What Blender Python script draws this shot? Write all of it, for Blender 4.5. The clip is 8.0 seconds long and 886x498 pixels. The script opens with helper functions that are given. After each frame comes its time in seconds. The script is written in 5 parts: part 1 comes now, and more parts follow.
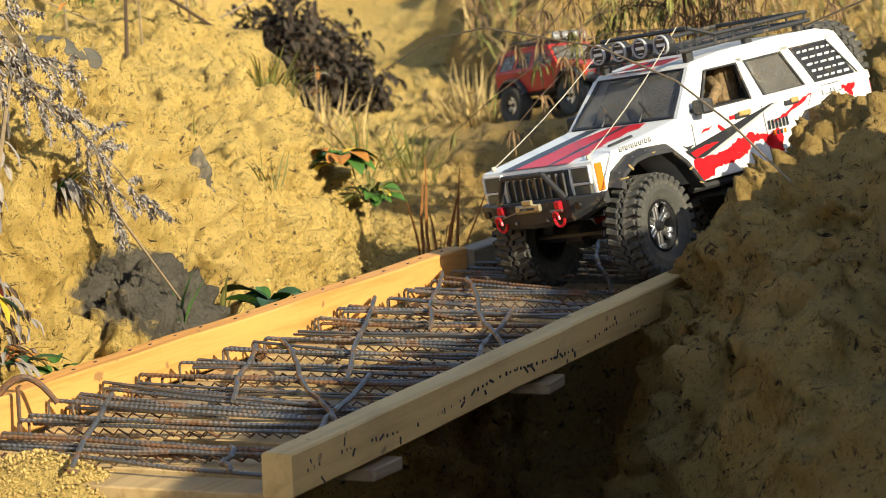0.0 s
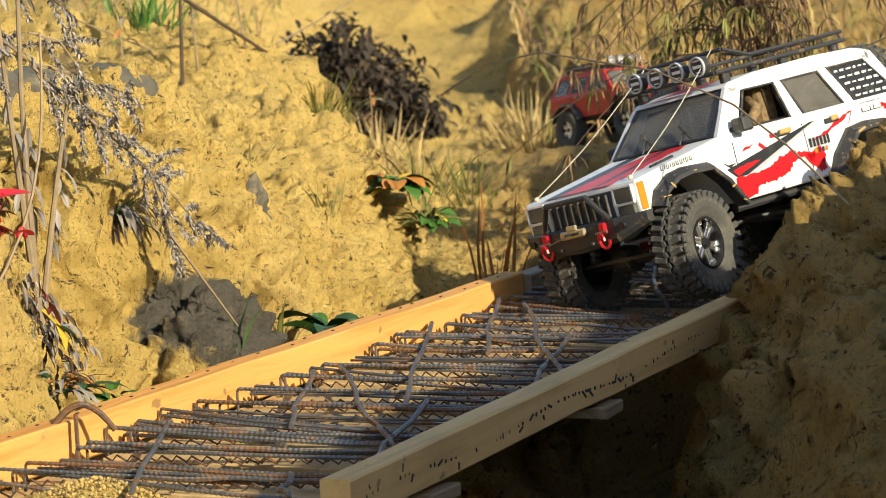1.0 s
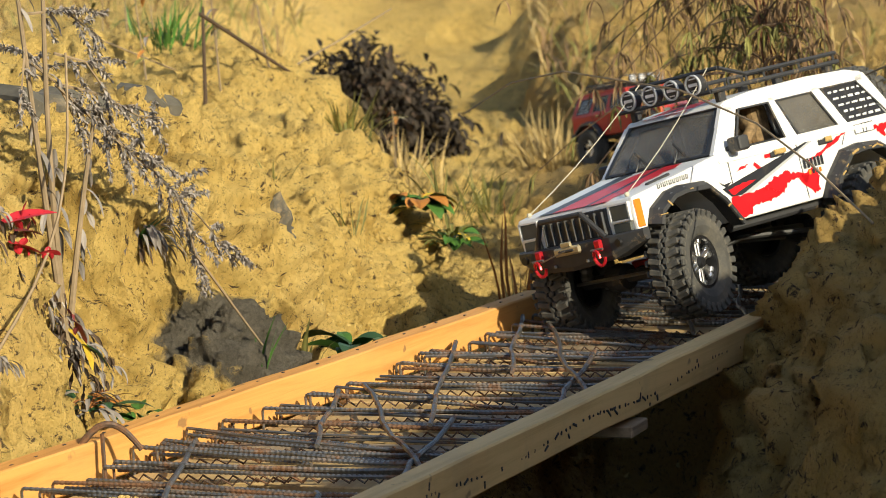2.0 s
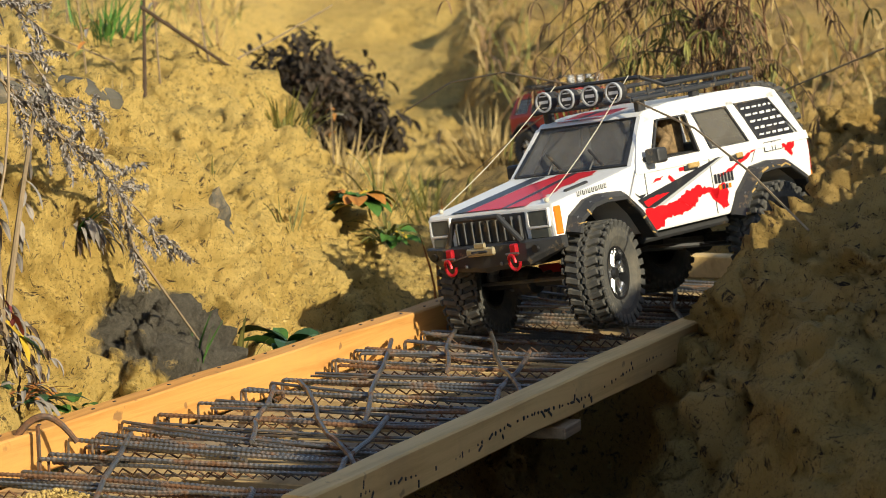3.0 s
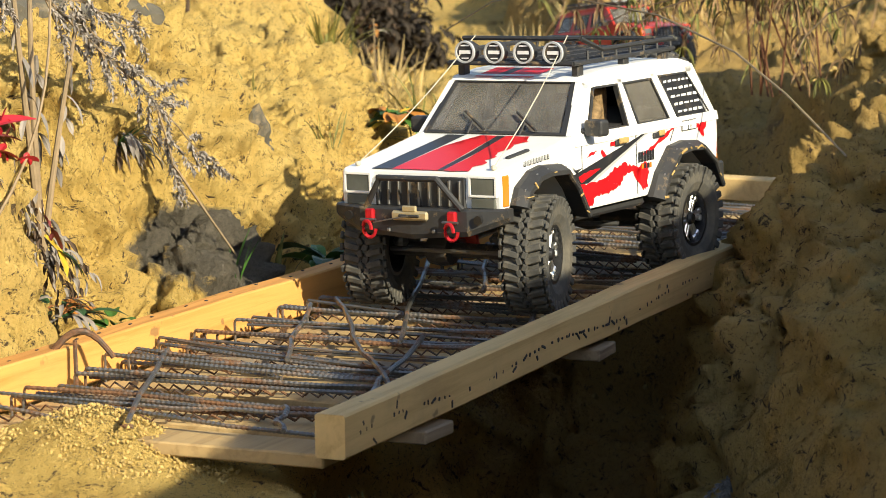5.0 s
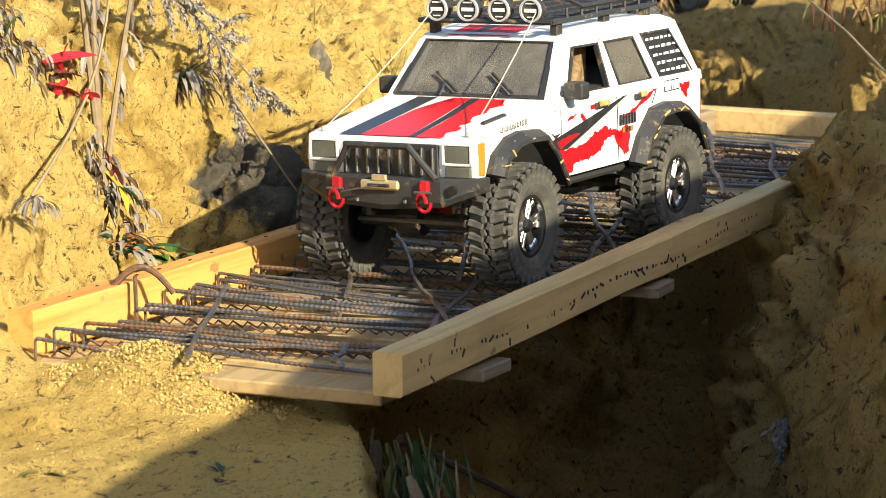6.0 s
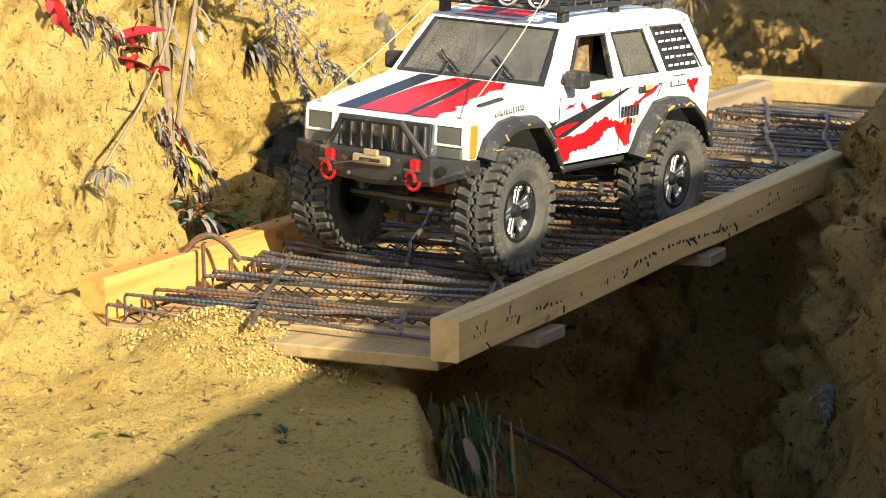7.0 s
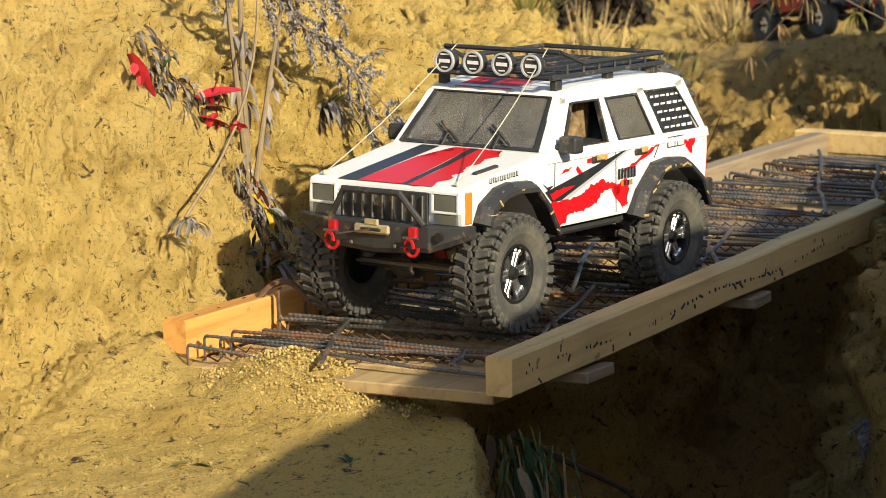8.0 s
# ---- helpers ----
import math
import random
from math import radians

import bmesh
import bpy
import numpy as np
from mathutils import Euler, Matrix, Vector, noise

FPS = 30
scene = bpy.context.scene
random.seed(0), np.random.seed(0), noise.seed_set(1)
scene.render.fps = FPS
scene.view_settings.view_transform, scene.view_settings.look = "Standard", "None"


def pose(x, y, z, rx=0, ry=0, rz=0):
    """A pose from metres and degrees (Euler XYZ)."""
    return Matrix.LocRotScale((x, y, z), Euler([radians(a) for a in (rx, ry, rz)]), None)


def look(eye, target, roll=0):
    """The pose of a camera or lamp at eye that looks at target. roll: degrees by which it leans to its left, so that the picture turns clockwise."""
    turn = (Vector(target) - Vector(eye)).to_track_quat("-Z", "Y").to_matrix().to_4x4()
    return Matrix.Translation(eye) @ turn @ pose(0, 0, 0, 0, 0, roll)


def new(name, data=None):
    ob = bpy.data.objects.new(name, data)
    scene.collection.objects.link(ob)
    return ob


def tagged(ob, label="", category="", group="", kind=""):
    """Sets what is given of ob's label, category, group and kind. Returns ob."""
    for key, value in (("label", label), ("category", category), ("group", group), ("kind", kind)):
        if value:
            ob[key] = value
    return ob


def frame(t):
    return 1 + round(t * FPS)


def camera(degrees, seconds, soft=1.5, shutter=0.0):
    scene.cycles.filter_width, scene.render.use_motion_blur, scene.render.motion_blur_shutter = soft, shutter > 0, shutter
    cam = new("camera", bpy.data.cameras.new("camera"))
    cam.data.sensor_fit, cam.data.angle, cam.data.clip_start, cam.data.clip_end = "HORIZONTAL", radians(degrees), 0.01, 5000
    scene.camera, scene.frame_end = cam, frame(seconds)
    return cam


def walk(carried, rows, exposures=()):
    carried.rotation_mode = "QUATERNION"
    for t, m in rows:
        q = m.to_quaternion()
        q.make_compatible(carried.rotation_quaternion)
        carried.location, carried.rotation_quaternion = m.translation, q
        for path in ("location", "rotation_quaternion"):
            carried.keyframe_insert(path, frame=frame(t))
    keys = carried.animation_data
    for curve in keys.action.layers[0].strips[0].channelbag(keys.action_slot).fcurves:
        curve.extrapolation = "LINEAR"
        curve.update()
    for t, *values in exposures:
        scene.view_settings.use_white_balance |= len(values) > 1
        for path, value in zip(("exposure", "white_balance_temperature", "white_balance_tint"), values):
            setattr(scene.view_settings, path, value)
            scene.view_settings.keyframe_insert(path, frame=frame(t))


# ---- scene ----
cam = camera(16.0, 8.0, soft=0.75)
cam.data.dof.use_dof, cam.data.dof.focus_distance, cam.data.dof.aperture_fstop = True, 3.1, 20.0
PATH = [
    (0, (-2.2377, -1.0719, 0.5190), (0.1399, -0.0793, 0.1707), -1.89),
    (0.5, (-2.2378, -1.0714, 0.5194), (0.1314, -0.0556, 0.1799), -1.72),
    (1, (-2.2331, -1.0673, 0.5170), (0.1299, -0.0328, 0.1919), -2.33),
    (1.5, (-2.2335, -1.0651, 0.5190), (0.1249, -0.0162, 0.2063), -2.56),
    (2.8, (-2.2590, -1.0653, 0.5244), (0.1134, -0.0466, 0.2174), -1.72),
    (3, (-2.2553, -1.0658, 0.5265), (0.1246, -0.0678, 0.2099), -1.23),
    (3.5, (-2.2502, -1.0650, 0.5295), (0.1459, -0.1135, 0.1930), -0.85),
    (4, (-2.2498, -1.0613, 0.5292), (0.1392, -0.0950, 0.1840), -0.43),
    (4.5, (-2.2578, -1.0663, 0.5307), (0.1233, -0.0867, 0.1692), -0.96),
    (5, (-2.2608, -1.0755, 0.5354), (0.0954, -0.0470, 0.1479), -0.49),
    (6.5, (-2.2723, -1.0952, 0.5585), (0.0391, -0.0013, 0.0884), -0.56),
    (7, (-2.3445, -1.1368, 0.5743), (-0.0506, -0.0111, 0.0938), -0.50),
    (7.5, (-2.4242, -1.2008, 0.5844), (-0.1450, -0.0197, 0.1715), -0.95),
    (8, (-2.5105, -1.2700, 0.6017), (-0.2484, -0.0643, 0.1669), -1.12),
]
walk(cam, [(t, look(eye, target, roll)) for t, eye, target, roll in PATH],
     [(0, 0.62), (1.5, 0.42), (3.0, 0.28), (3.5, 0.38), (4.0, 0.50), (5.2, 0.74), (6.3, 1.02), (7.0, 1.0), (7.6, 0.58), (8.0, 0.44)])

# ---- light ----
SUN_AZ, SUN_EL = radians(-118), radians(27)   # azimuth from +x towards +y of the sun's place
world = bpy.data.worlds.new("sky")
scene.world = world
world.use_nodes = True
_nt = world.node_tree
_sky = _nt.nodes.new("ShaderNodeTexSky")
_sky.sky_type, _sky.sun_disc = "NISHITA", False
_sky.sun_elevation, _sky.sun_rotation = SUN_EL, radians(90) - SUN_AZ
_bg = _nt.nodes["Background"]
_nt.links.new(_sky.outputs[0], _bg.inputs[0])
_bg.inputs[1].default_value = 0.13
sun = new("sun", bpy.data.lights.new("sun", "SUN"))
sun.data.energy, sun.data.angle, sun.data.color = 5.0, radians(0.6), (1.0, 0.90, 0.655)
_sd = Vector((math.cos(SUN_AZ) * math.cos(SUN_EL), math.sin(SUN_AZ) * math.cos(SUN_EL), math.sin(SUN_EL)))
sun.matrix_world = look(_sd * 20, (0, 0, 0))


# ---- materials ----
def mat(name, rough=0.7, metal=0.0, spec=0.5):
    m = bpy.data.materials.new(name)
    m.use_nodes = True
    b = m.node_tree.nodes["Principled BSDF"]
    b.inputs["Roughness"].default_value, b.inputs["Metallic"].default_value = rough, metal
    b.inputs["Specular IOR Level"].default_value = spec
    return m, m.node_tree.nodes, m.node_tree.links, b


def noise_node(n, l, scale, detail=6, rough=0.6, stretch=None, coord="Object", distortion=0.0):
    tc = n.new("ShaderNodeTexCoord")
    t = n.new("ShaderNodeTexNoise")
    t.inputs["Scale"].default_value, t.inputs["Detail"].default_value = scale, detail
    t.inputs["Roughness"].default_value, t.inputs["Distortion"].default_value = rough, distortion
    if stretch:
        mp = n.new("ShaderNodeMapping")
        mp.inputs["Scale"].default_value = stretch
        l.new(tc.outputs[coord], mp.inputs[0])
        l.new(mp.outputs[0], t.inputs[0])
    else:
        l.new(tc.outputs[coord], t.inputs[0])
    return t


def ramp(n, l, src, stops):
    r = n.new("ShaderNodeValToRGB")
    e = r.color_ramp.elements
    while len(e) < len(stops):
        e.new(0.5)
    for el, (p, c) in zip(e, stops):
        el.position, el.color = p, (*c, 1)
    l.new(src, r.inputs[0])
    return r


def mix(n, l, fac, a, b, mode="MIX"):
    x = n.new("ShaderNodeMix")
    x.data_type, x.blend_type = "RGBA", mode
    for s, v in ((x.inputs[0], fac), (x.inputs[6], a), (x.inputs[7], b)):
        if isinstance(v, (int, float)):
            s.default_value = v
        elif isinstance(v, tuple):
            s.default_value = (*v, 1)
        else:
            l.new(v, s)
    return x.outputs[2]


def bump(n, l, b, height, strength, distance, before=None):
    k = n.new("ShaderNodeBump")
    k.inputs["Strength"].default_value, k.inputs["Distance"].default_value = strength, distance
    l.new(height, k.inputs["Height"])
    if before:
        l.new(before.outputs[0], k.inputs["Normal"])
    l.new(k.outputs[0], b.inputs["Normal"])
    return k


def plain(name, col, rough=0.6, metal=0.0, var=0.15, scale=40, bumpy=0.0, dirt=0.0, dirtcol=(0.36, 0.25, 0.12), coord="Object"):
    """A colour with grain, patchy tone and a film of dust."""
    m, n, l, b = mat(name, rough, metal)
    a = noise_node(n, l, scale, coord=coord)
    lo, hi = tuple(c * (1 - var) for c in col), tuple(min(1, c * (1 + var)) for c in col)
    out = ramp(n, l, a.outputs[0], [(0.3, lo), (0.7, hi)]).outputs[0]
    if dirt:
        d = noise_node(n, l, scale * 0.35, 9, 0.72, coord=coord)
        f = ramp(n, l, d.outputs[0], [(0.62 - dirt * 0.4, (0, 0, 0)), (0.75, (1, 1, 1))])
        out = mix(n, l, f.outputs[0], out, dirtcol)
    l.new(out, b.inputs["Base Color"])
    if bumpy:
        bump(n, l, b, a.outputs[0], bumpy, 0.002)
    return m


def sand_material():
    m, n, l, b = mat("sand", 0.95, 0, 0.2)
    big = noise_node(n, l, 2.6, 5, 0.6)
    mid = noise_node(n, l, 19, 9, 0.7)
    fine = noise_node(n, l, 190, 6, 0.78)
    c = ramp(n, l, big.outputs[0], [(0.3, (0.66, 0.445, 0.125)), (0.5, (0.79, 0.56, 0.175)), (0.72, (0.76, 0.54, 0.19))]).outputs[0]
    c2 = ramp(n, l, mid.outputs[0], [(0.26, (0.42, 0.34, 0.26)), (0.40, (0.96, 0.94, 0.91)), (0.8, (1.0, 1.0, 1.0))]).outputs[0]
    c = mix(n, l, 0.8, c, c2, "MULTIPLY")
    c3 = ramp(n, l, fine.outputs[0], [(0.32, (0.40, 0.34, 0.28)), (0.46, (1, 1, 1))]).outputs[0]
    c = mix(n, l, 0.8, c, c3, "MULTIPLY")
    # crumbs of humus and clay
    v = noise_node(n, l, 60, 5, 0.8, distortion=0.8)
    f = ramp(n, l, v.outputs[0], [(0.575, (0, 0, 0)), (0.63, (1, 1, 1))])
    c = mix(n, l, f.outputs[0], c, (0.11, 0.075, 0.042))
    v2 = noise_node(n, l, 150, 4, 0.75, (1, 1, 0.5), distortion=1.2)
    f = ramp(n, l, v2.outputs[0], [(0.60, (0, 0, 0)), (0.65, (0.85, 0.85, 0.85))])
    c = mix(n, l, f.outputs[0], c, (0.17, 0.11, 0.055))
    # patches of grey clay
    g = noise_node(n, l, 5.5, 4, 0.6, distortion=0.5)
    f = ramp(n, l, g.outputs[0], [(0.66, (0, 0, 0)), (0.72, (0.8, 0.8, 0.8))])
    c = mix(n, l, f.outputs[0], c, (0.20, 0.16, 0.10))
    # brown loam on the other bank, border ragged; its darkening also paints channel shade
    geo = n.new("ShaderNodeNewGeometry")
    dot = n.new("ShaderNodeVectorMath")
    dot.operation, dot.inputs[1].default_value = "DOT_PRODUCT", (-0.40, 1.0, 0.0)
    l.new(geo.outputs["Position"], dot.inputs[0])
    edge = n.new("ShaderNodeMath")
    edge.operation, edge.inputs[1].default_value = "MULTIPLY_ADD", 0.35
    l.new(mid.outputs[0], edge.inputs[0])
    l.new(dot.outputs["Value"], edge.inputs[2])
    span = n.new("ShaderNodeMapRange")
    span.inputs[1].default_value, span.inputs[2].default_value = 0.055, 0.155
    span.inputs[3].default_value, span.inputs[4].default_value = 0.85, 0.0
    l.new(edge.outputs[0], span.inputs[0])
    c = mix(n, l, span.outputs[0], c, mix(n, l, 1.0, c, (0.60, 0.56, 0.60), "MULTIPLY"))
    # the slumped mass of grey clay at the bank's foot, with a ragged outline
    off = n.new("ShaderNodeVectorMath")
    off.operation, off.inputs[1].default_value = "SUBTRACT", (0.69, 0.47, 0.02)
    l.new(geo.outputs["Position"], off.inputs[0])
    sc = n.new("ShaderNodeVectorMath")
    sc.operation, sc.inputs[1].default_value = "MULTIPLY", (6.5, 7.0, 11.0)
    l.new(off.outputs[0], sc.inputs[0])
    ln = n.new("ShaderNodeVectorMath")
    ln.operation = "LENGTH"
    l.new(sc.outputs[0], ln.inputs[0])
    rag = n.new("ShaderNodeMath")
    rag.operation = "MULTIPLY_ADD"
    rag.inputs[1].default_value = 0.9
    l.new(mid.outputs[0], rag.inputs[0])
    l.new(ln.outputs["Value"], rag.inputs[2])
    f = ramp(n, l, rag.outputs[0], [(0.0, (1, 1, 1)), (0.5, (1, 1, 1)), (0.56, (0, 0, 0))])
    half = n.new("ShaderNodeMath")
    half.operation, half.inputs[1].default_value = "MULTIPLY", 0.4
    l.new(rag.outputs[0], half.inputs[0])
    l.new(half.outputs[0], f.inputs[0])
    cl = ramp(n, l, fine.outputs[0], [(0.3, (0.09, 0.08, 0.062)), (0.7, (0.19, 0.165, 0.125))])
    c = mix(n, l, f.outputs[0], c, cl.outputs[0])
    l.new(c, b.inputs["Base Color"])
    lump = n.new("ShaderNodeTexVoronoi")
    lump.inputs["Scale"].default_value = 75
    wob = noise_node(n, l, 30, 4, 0.6)
    tc = n.new("ShaderNodeTexCoord")
    add = n.new("ShaderNodeMix")
    add.data_type, add.blend_type = "RGBA", "ADD"
    add.inputs[0].default_value = 0.04
    l.new(tc.outputs["Object"], add.inputs[6])
    l.new(wob.outputs[1], add.inputs[7])
    l.new(add.outputs[2], lump.inputs[0])
    k = bump(n, l, b, mid.outputs[0], 1.0, 0.026)
    k = bump(n, l, b, lump.outputs[0], 0.45, -0.005, k)
    k3 = bump(n, l, b, v.outputs[0], 0.7, 0.006, k)
    k2 = bump(n, l, b, fine.outputs[0], 1.0, 0.006, k3)
    return m


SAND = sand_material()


# ---- mesh helpers ----
def part(name, bm, material, parent=None, label="", smooth=False):
    me = bpy.data.meshes.new(name)
    bm.to_mesh(me)
    bm.free()
    if smooth:
        for p in me.polygons:
            p.use_smooth = True
    for mm in (material if isinstance(material, (list, tuple)) else [material]):
        me.materials.append(mm)
    ob = new(name, me)
    if parent:
        ob.parent = parent
    if label:
        ob["label"] = label
    return ob


def thing(name, label, category, group="", kind="", at=None):
    e = new(name)
    e.empty_display_size = 0.05
    if at is not None:
        e.matrix_world = at
    return tagged(e, label, category, group, kind)


def box(sx, sy, sz, at=(0, 0, 0), bevel=0.0, seg=1, bm=None):
    own = bmesh.new()
    bmesh.ops.create_cube(own, size=1, matrix=Matrix.Translation(at) @ Matrix.Diagonal((sx, sy, sz, 1)))
    if bevel:
        bmesh.ops.bevel(own, geom=own.edges[:], offset=bevel, segments=seg, affect="EDGES", profile=0.5)
    return own


def join(*bms):
    out = bms[0]
    for o in bms[1:]:
        me = bpy.data.meshes.new("tmp")
        o.to_mesh(me)
        o.free()
        out.from_mesh(me)
        bpy.data.meshes.remove(me)
    return out


def moved(bm, m):
    bmesh.ops.transform(bm, matrix=m, verts=bm.verts[:])
    return bm


def loft(rings, close_ends=True, loop=True):
    """A skin over rings of equal length."""
    bm = bmesh.new()
    vs = [[bm.verts.new(p) for p in r] for r in rings]
    n = len(rings[0])
    for a, b in zip(vs, vs[1:]):
        for i in range(n if loop else n - 1):
            j = (i + 1) % n
            bm.faces.new((a[i], a[j], b[j], b[i]))
    if close_ends and loop:
        bm.faces.new(vs[0][::-1])
        bm.faces.new(vs[-1])
    bmesh.ops.recalc_face_normals(bm, faces=bm.faces[:])
    return bm


def tube(points, radius, sides=6, taper=1.0, ribs=0.0, rib_step=0.004):
    """A rod along points; taper scales the radius at its end."""
    pts = [Vector(p) for p in points]
    if ribs:
        dense = [pts[0]]
        for a, b in zip(pts, pts[1:]):
            k = max(1, int((b - a).length / rib_step))
            dense += [a.lerp(b, (i + 1) / k) for i in range(k)]
        pts = dense
    rings = []
    up = Vector((0.13, 0.21, 0.97))
    for i, p in enumerate(pts):
        d = (pts[min(i + 1, len(pts) - 1)] - pts[max(i - 1, 0)]).normalized()
        s = d.cross(up)
        if s.length < 0.1:
            s = d.cross(Vector((1, 0, 0)))
        s.normalize()
        u = s.cross(d)
        r = radius * (1 + (taper - 1) * i / max(1, len(pts) - 1)) * (1 + (ribs if i % 2 else 0))
        rings.append([p + (s * math.cos(k * math.tau / sides) + u * math.sin(k * math.tau / sides)) * r for k in range(sides)])
    return loft(rings)


def ring_of(r, n, axis_pos, axis="y", phase=0.0):
    out = []
    for i in range(n):
        a = phase + i * math.tau / n
        out.append((r * math.cos(a), axis_pos, r * math.sin(a)) if axis == "y" else (axis_pos, r * math.cos(a), r * math.sin(a)))
    return out


def lathe(profile, n=32, axis="y", hollow=False):
    """profile: (radius, place along the axis); hollow: the outline closes on itself."""
    return loft([ring_of(r, n, p, axis) for r, p in (profile + profile[:1] if hollow else profile)], not hollow)


# ---- ground ----
def _hash(i, j, k, s):
    h = (i * 374761393 + j * 668265263 + k * 2147483647 + s * 1274126177) & 0xFFFFFFFF
    h = ((h ^ (h >> 13)) * 1103515245) & 0xFFFFFFFF
    return ((h ^ (h >> 16)) & 0xFFFF) / 65535.0 * 2 - 1


def vnoise(x, y, z, s=0):
    x, y, z = np.broadcast_arrays(x, y, z)
    i, j, k = (np.floor(a).astype(np.int64) for a in (x, y, z))
    u, v, w = x - i, y - j, z - k
    u, v, w = (a * a * (3 - 2 * a) for a in (u, v, w))
    c = lambda a, b, d: _hash(i + a, j + b, k + d, s)
    L = lambda a, b, t: a + (b - a) * t
    return L(L(L(c(0, 0, 0), c(1, 0, 0), u), L(c(0, 1, 0), c(1, 1, 0), u), v),
             L(L(c(0, 0, 1), c(1, 0, 1), u), L(c(0, 1, 1), c(1, 1, 1), u), v), w)


def fbm(x, y, z, octaves=4, s=0, gain=0.5):
    t, a = 0, 1.0
    for o in range(octaves):
        t = t + a * vnoise(x * 2 ** o, y * 2 ** o, z * 2 ** o, s + o * 7)
        a *= gain
    return t


def sstep(a, b, x):
    t = np.clip((x - a) / (b - a), 0, 1)
    return t * t * (3 - 2 * t)


def line(x, pts):
    return np.interp(x, [p[0] for p in pts], [p[1] for p in pts])


def bump_at(x, y, cx, cy, rx, ry, h, p=2.0):
    return h * np.exp(-(np.abs((x - cx) / rx) ** p + np.abs((y - cy) / ry) ** p))


def ground_height(x, y):
    n1 = fbm(x * 3.1, y * 3.1, 0.3, 4, 1)
    n2 = fbm(x * 9.0, y * 9.0, 1.7, 3, 5)
    # the channel's floor
    z = -0.33 + 0.05 * n1 + 0.03 * n2 + sstep(0.9, 2.6, x) * 0.22
    # the plain behind, with the gully running away through it
    mid = 0.42 + (x - 1.1) * 0.46
    d = y - mid - 0.06 * n1
    plain = 0.02 + 0.05 * n1 + 0.02 * n2 + 0.06 * np.clip(x - 3.1, 0, 12) + 0.05 * np.clip(y - 1.5, -0.5, 3)
    gully = 0.40 * np.exp(-np.abs(d / 0.34) ** 5.0) * line(x, [(1, 1), (2.0, 0.8), (2.6, 0.62), (3.4, 0.6), (4.8, 0.7), (6, 0.3), (8, 0)])
    behind = plain - gully
    z = np.where(x > 1.75, np.maximum(z, behind - 0.9 * (1 - sstep(1.75, 2.15, x))), z)
    # left bank: its foot, steep face and sloping top
    foot = line(x, [(-3, 0.85), (-0.6, 0.60), (-0.1, 0.47), (0.1, 0.425), (0.27, 0.425), (0.36, 0.50), (0.5, 0.47), (1.0, 0.455), (1.25, 0.50), (1.5, 0.56), (1.62, 0.62), (1.72, 0.80), (1.82, 0.89), (2.05, 0.90), (2.25, 1.12), (2.6, 1.5), (4, 2.1), (6, 2.6)])
    foot = foot + 0.030 * n1 + 0.022 * n2
    d = y - foot
    crest = line(x, [(-3, 0.5), (-0.3, 0.45), (0.22, 0.40), (0.34, 0.27), (0.5, 0.33), (0.85, 0.335), (0.95, 0.30), (1.04, 0.24), (1.1, 0.225), (1.25, 0.185), (1.4, 0.21), (1.6, 0.23), (1.75, 0.22), (1.95, 0.30), (2.1, 0.29), (2.4, 0.2), (4, 0.2)])
    rise = line(x, [(-1, 0.10), (0.25, 0.12), (0.45, 0.17), (0.9, 0.23), (1.25, 0.26), (1.6, 0.22), (1.9, 0.15), (3, 0.3)])
    t = np.clip(d / rise, 0, 1)
    face = crest * (0.62 * sstep(0, 0.55, t) + 0.38 * t) + np.clip(d - rise, 0, 1.0) * 0.10 + np.clip(d - rise - 1.0, 0, 9) * 0.03
    # a step half way up and rills down the face
    face = face + 0.022 * n1 + 0.016 * n2 * (0.4 + t) - 0.05 - 0.03 * sstep(0.25, 0.6, fbm(x * 6, y * 2, 4.4, 2, 9)) * np.clip(t * 3, 0, 1)
    wall = -0.50 + 0.45 * sstep(-0.30, 0.0, d)
    left = np.where(d > 0, face, wall)
    left = left - 1.2 * sstep(2.3, 3.2, x)
    z = np.maximum(z, left)
    # landing before the bridge, with a heap of crumbled sand at its lip
    edge = line(y, [(-3, -0.9), (-0.6, -0.55), (-0.07, -0.21), (0.0, -0.07), (0.09, 0.07), (0.2, 0.14), (0.4, 0.30), (0.6, 0.6)])
    edge = edge + 0.02 * n2
    land = -0.046 + 0.008 * n1 + 0.005 * n2 - 0.03 * sstep(-0.05, -0.5, x) + bump_at(x, y, 0.03, 0.255, 0.075, 0.085, 0.050) + bump_at(x, y, 0.0, 0.43, 0.12, 0.07, 0.055) + bump_at(x, y, -0.09, 0.30, 0.018, 0.03, 0.016)
    land = land - 0.75 * sstep(0, 0.20, x - edge + 0.012 * n2) ** 0.7
    z = np.maximum(z, land)
    # right bank: broken face and crest
    toe = line(x, [(-6, -3.0), (-3, -2.1), (-1.5, -1.30), (-0.6, -0.84), (0.0, -0.50), (0.4, -0.27), (0.70, -0.12), (0.85, -0.05), (0.98, -0.012), (1.12, -0.008), (1.2, -0.070), (1.3, -0.140), (1.42, -0.17), (1.52, -0.12), (1.6, 0.0), (1.66, 0.06), (1.9, 0.22), (2.3, 0.38), (2.6, 0.35), (3.2, 0.1), (4, -0.4)])
    calm_toe = sstep(0.78, 0.9, x) * sstep(1.6, 1.5, x)
    toe = toe + (0.035 * n1 + 0.024 * n2) * (1 - 0.75 * calm_toe)
    d = toe - y
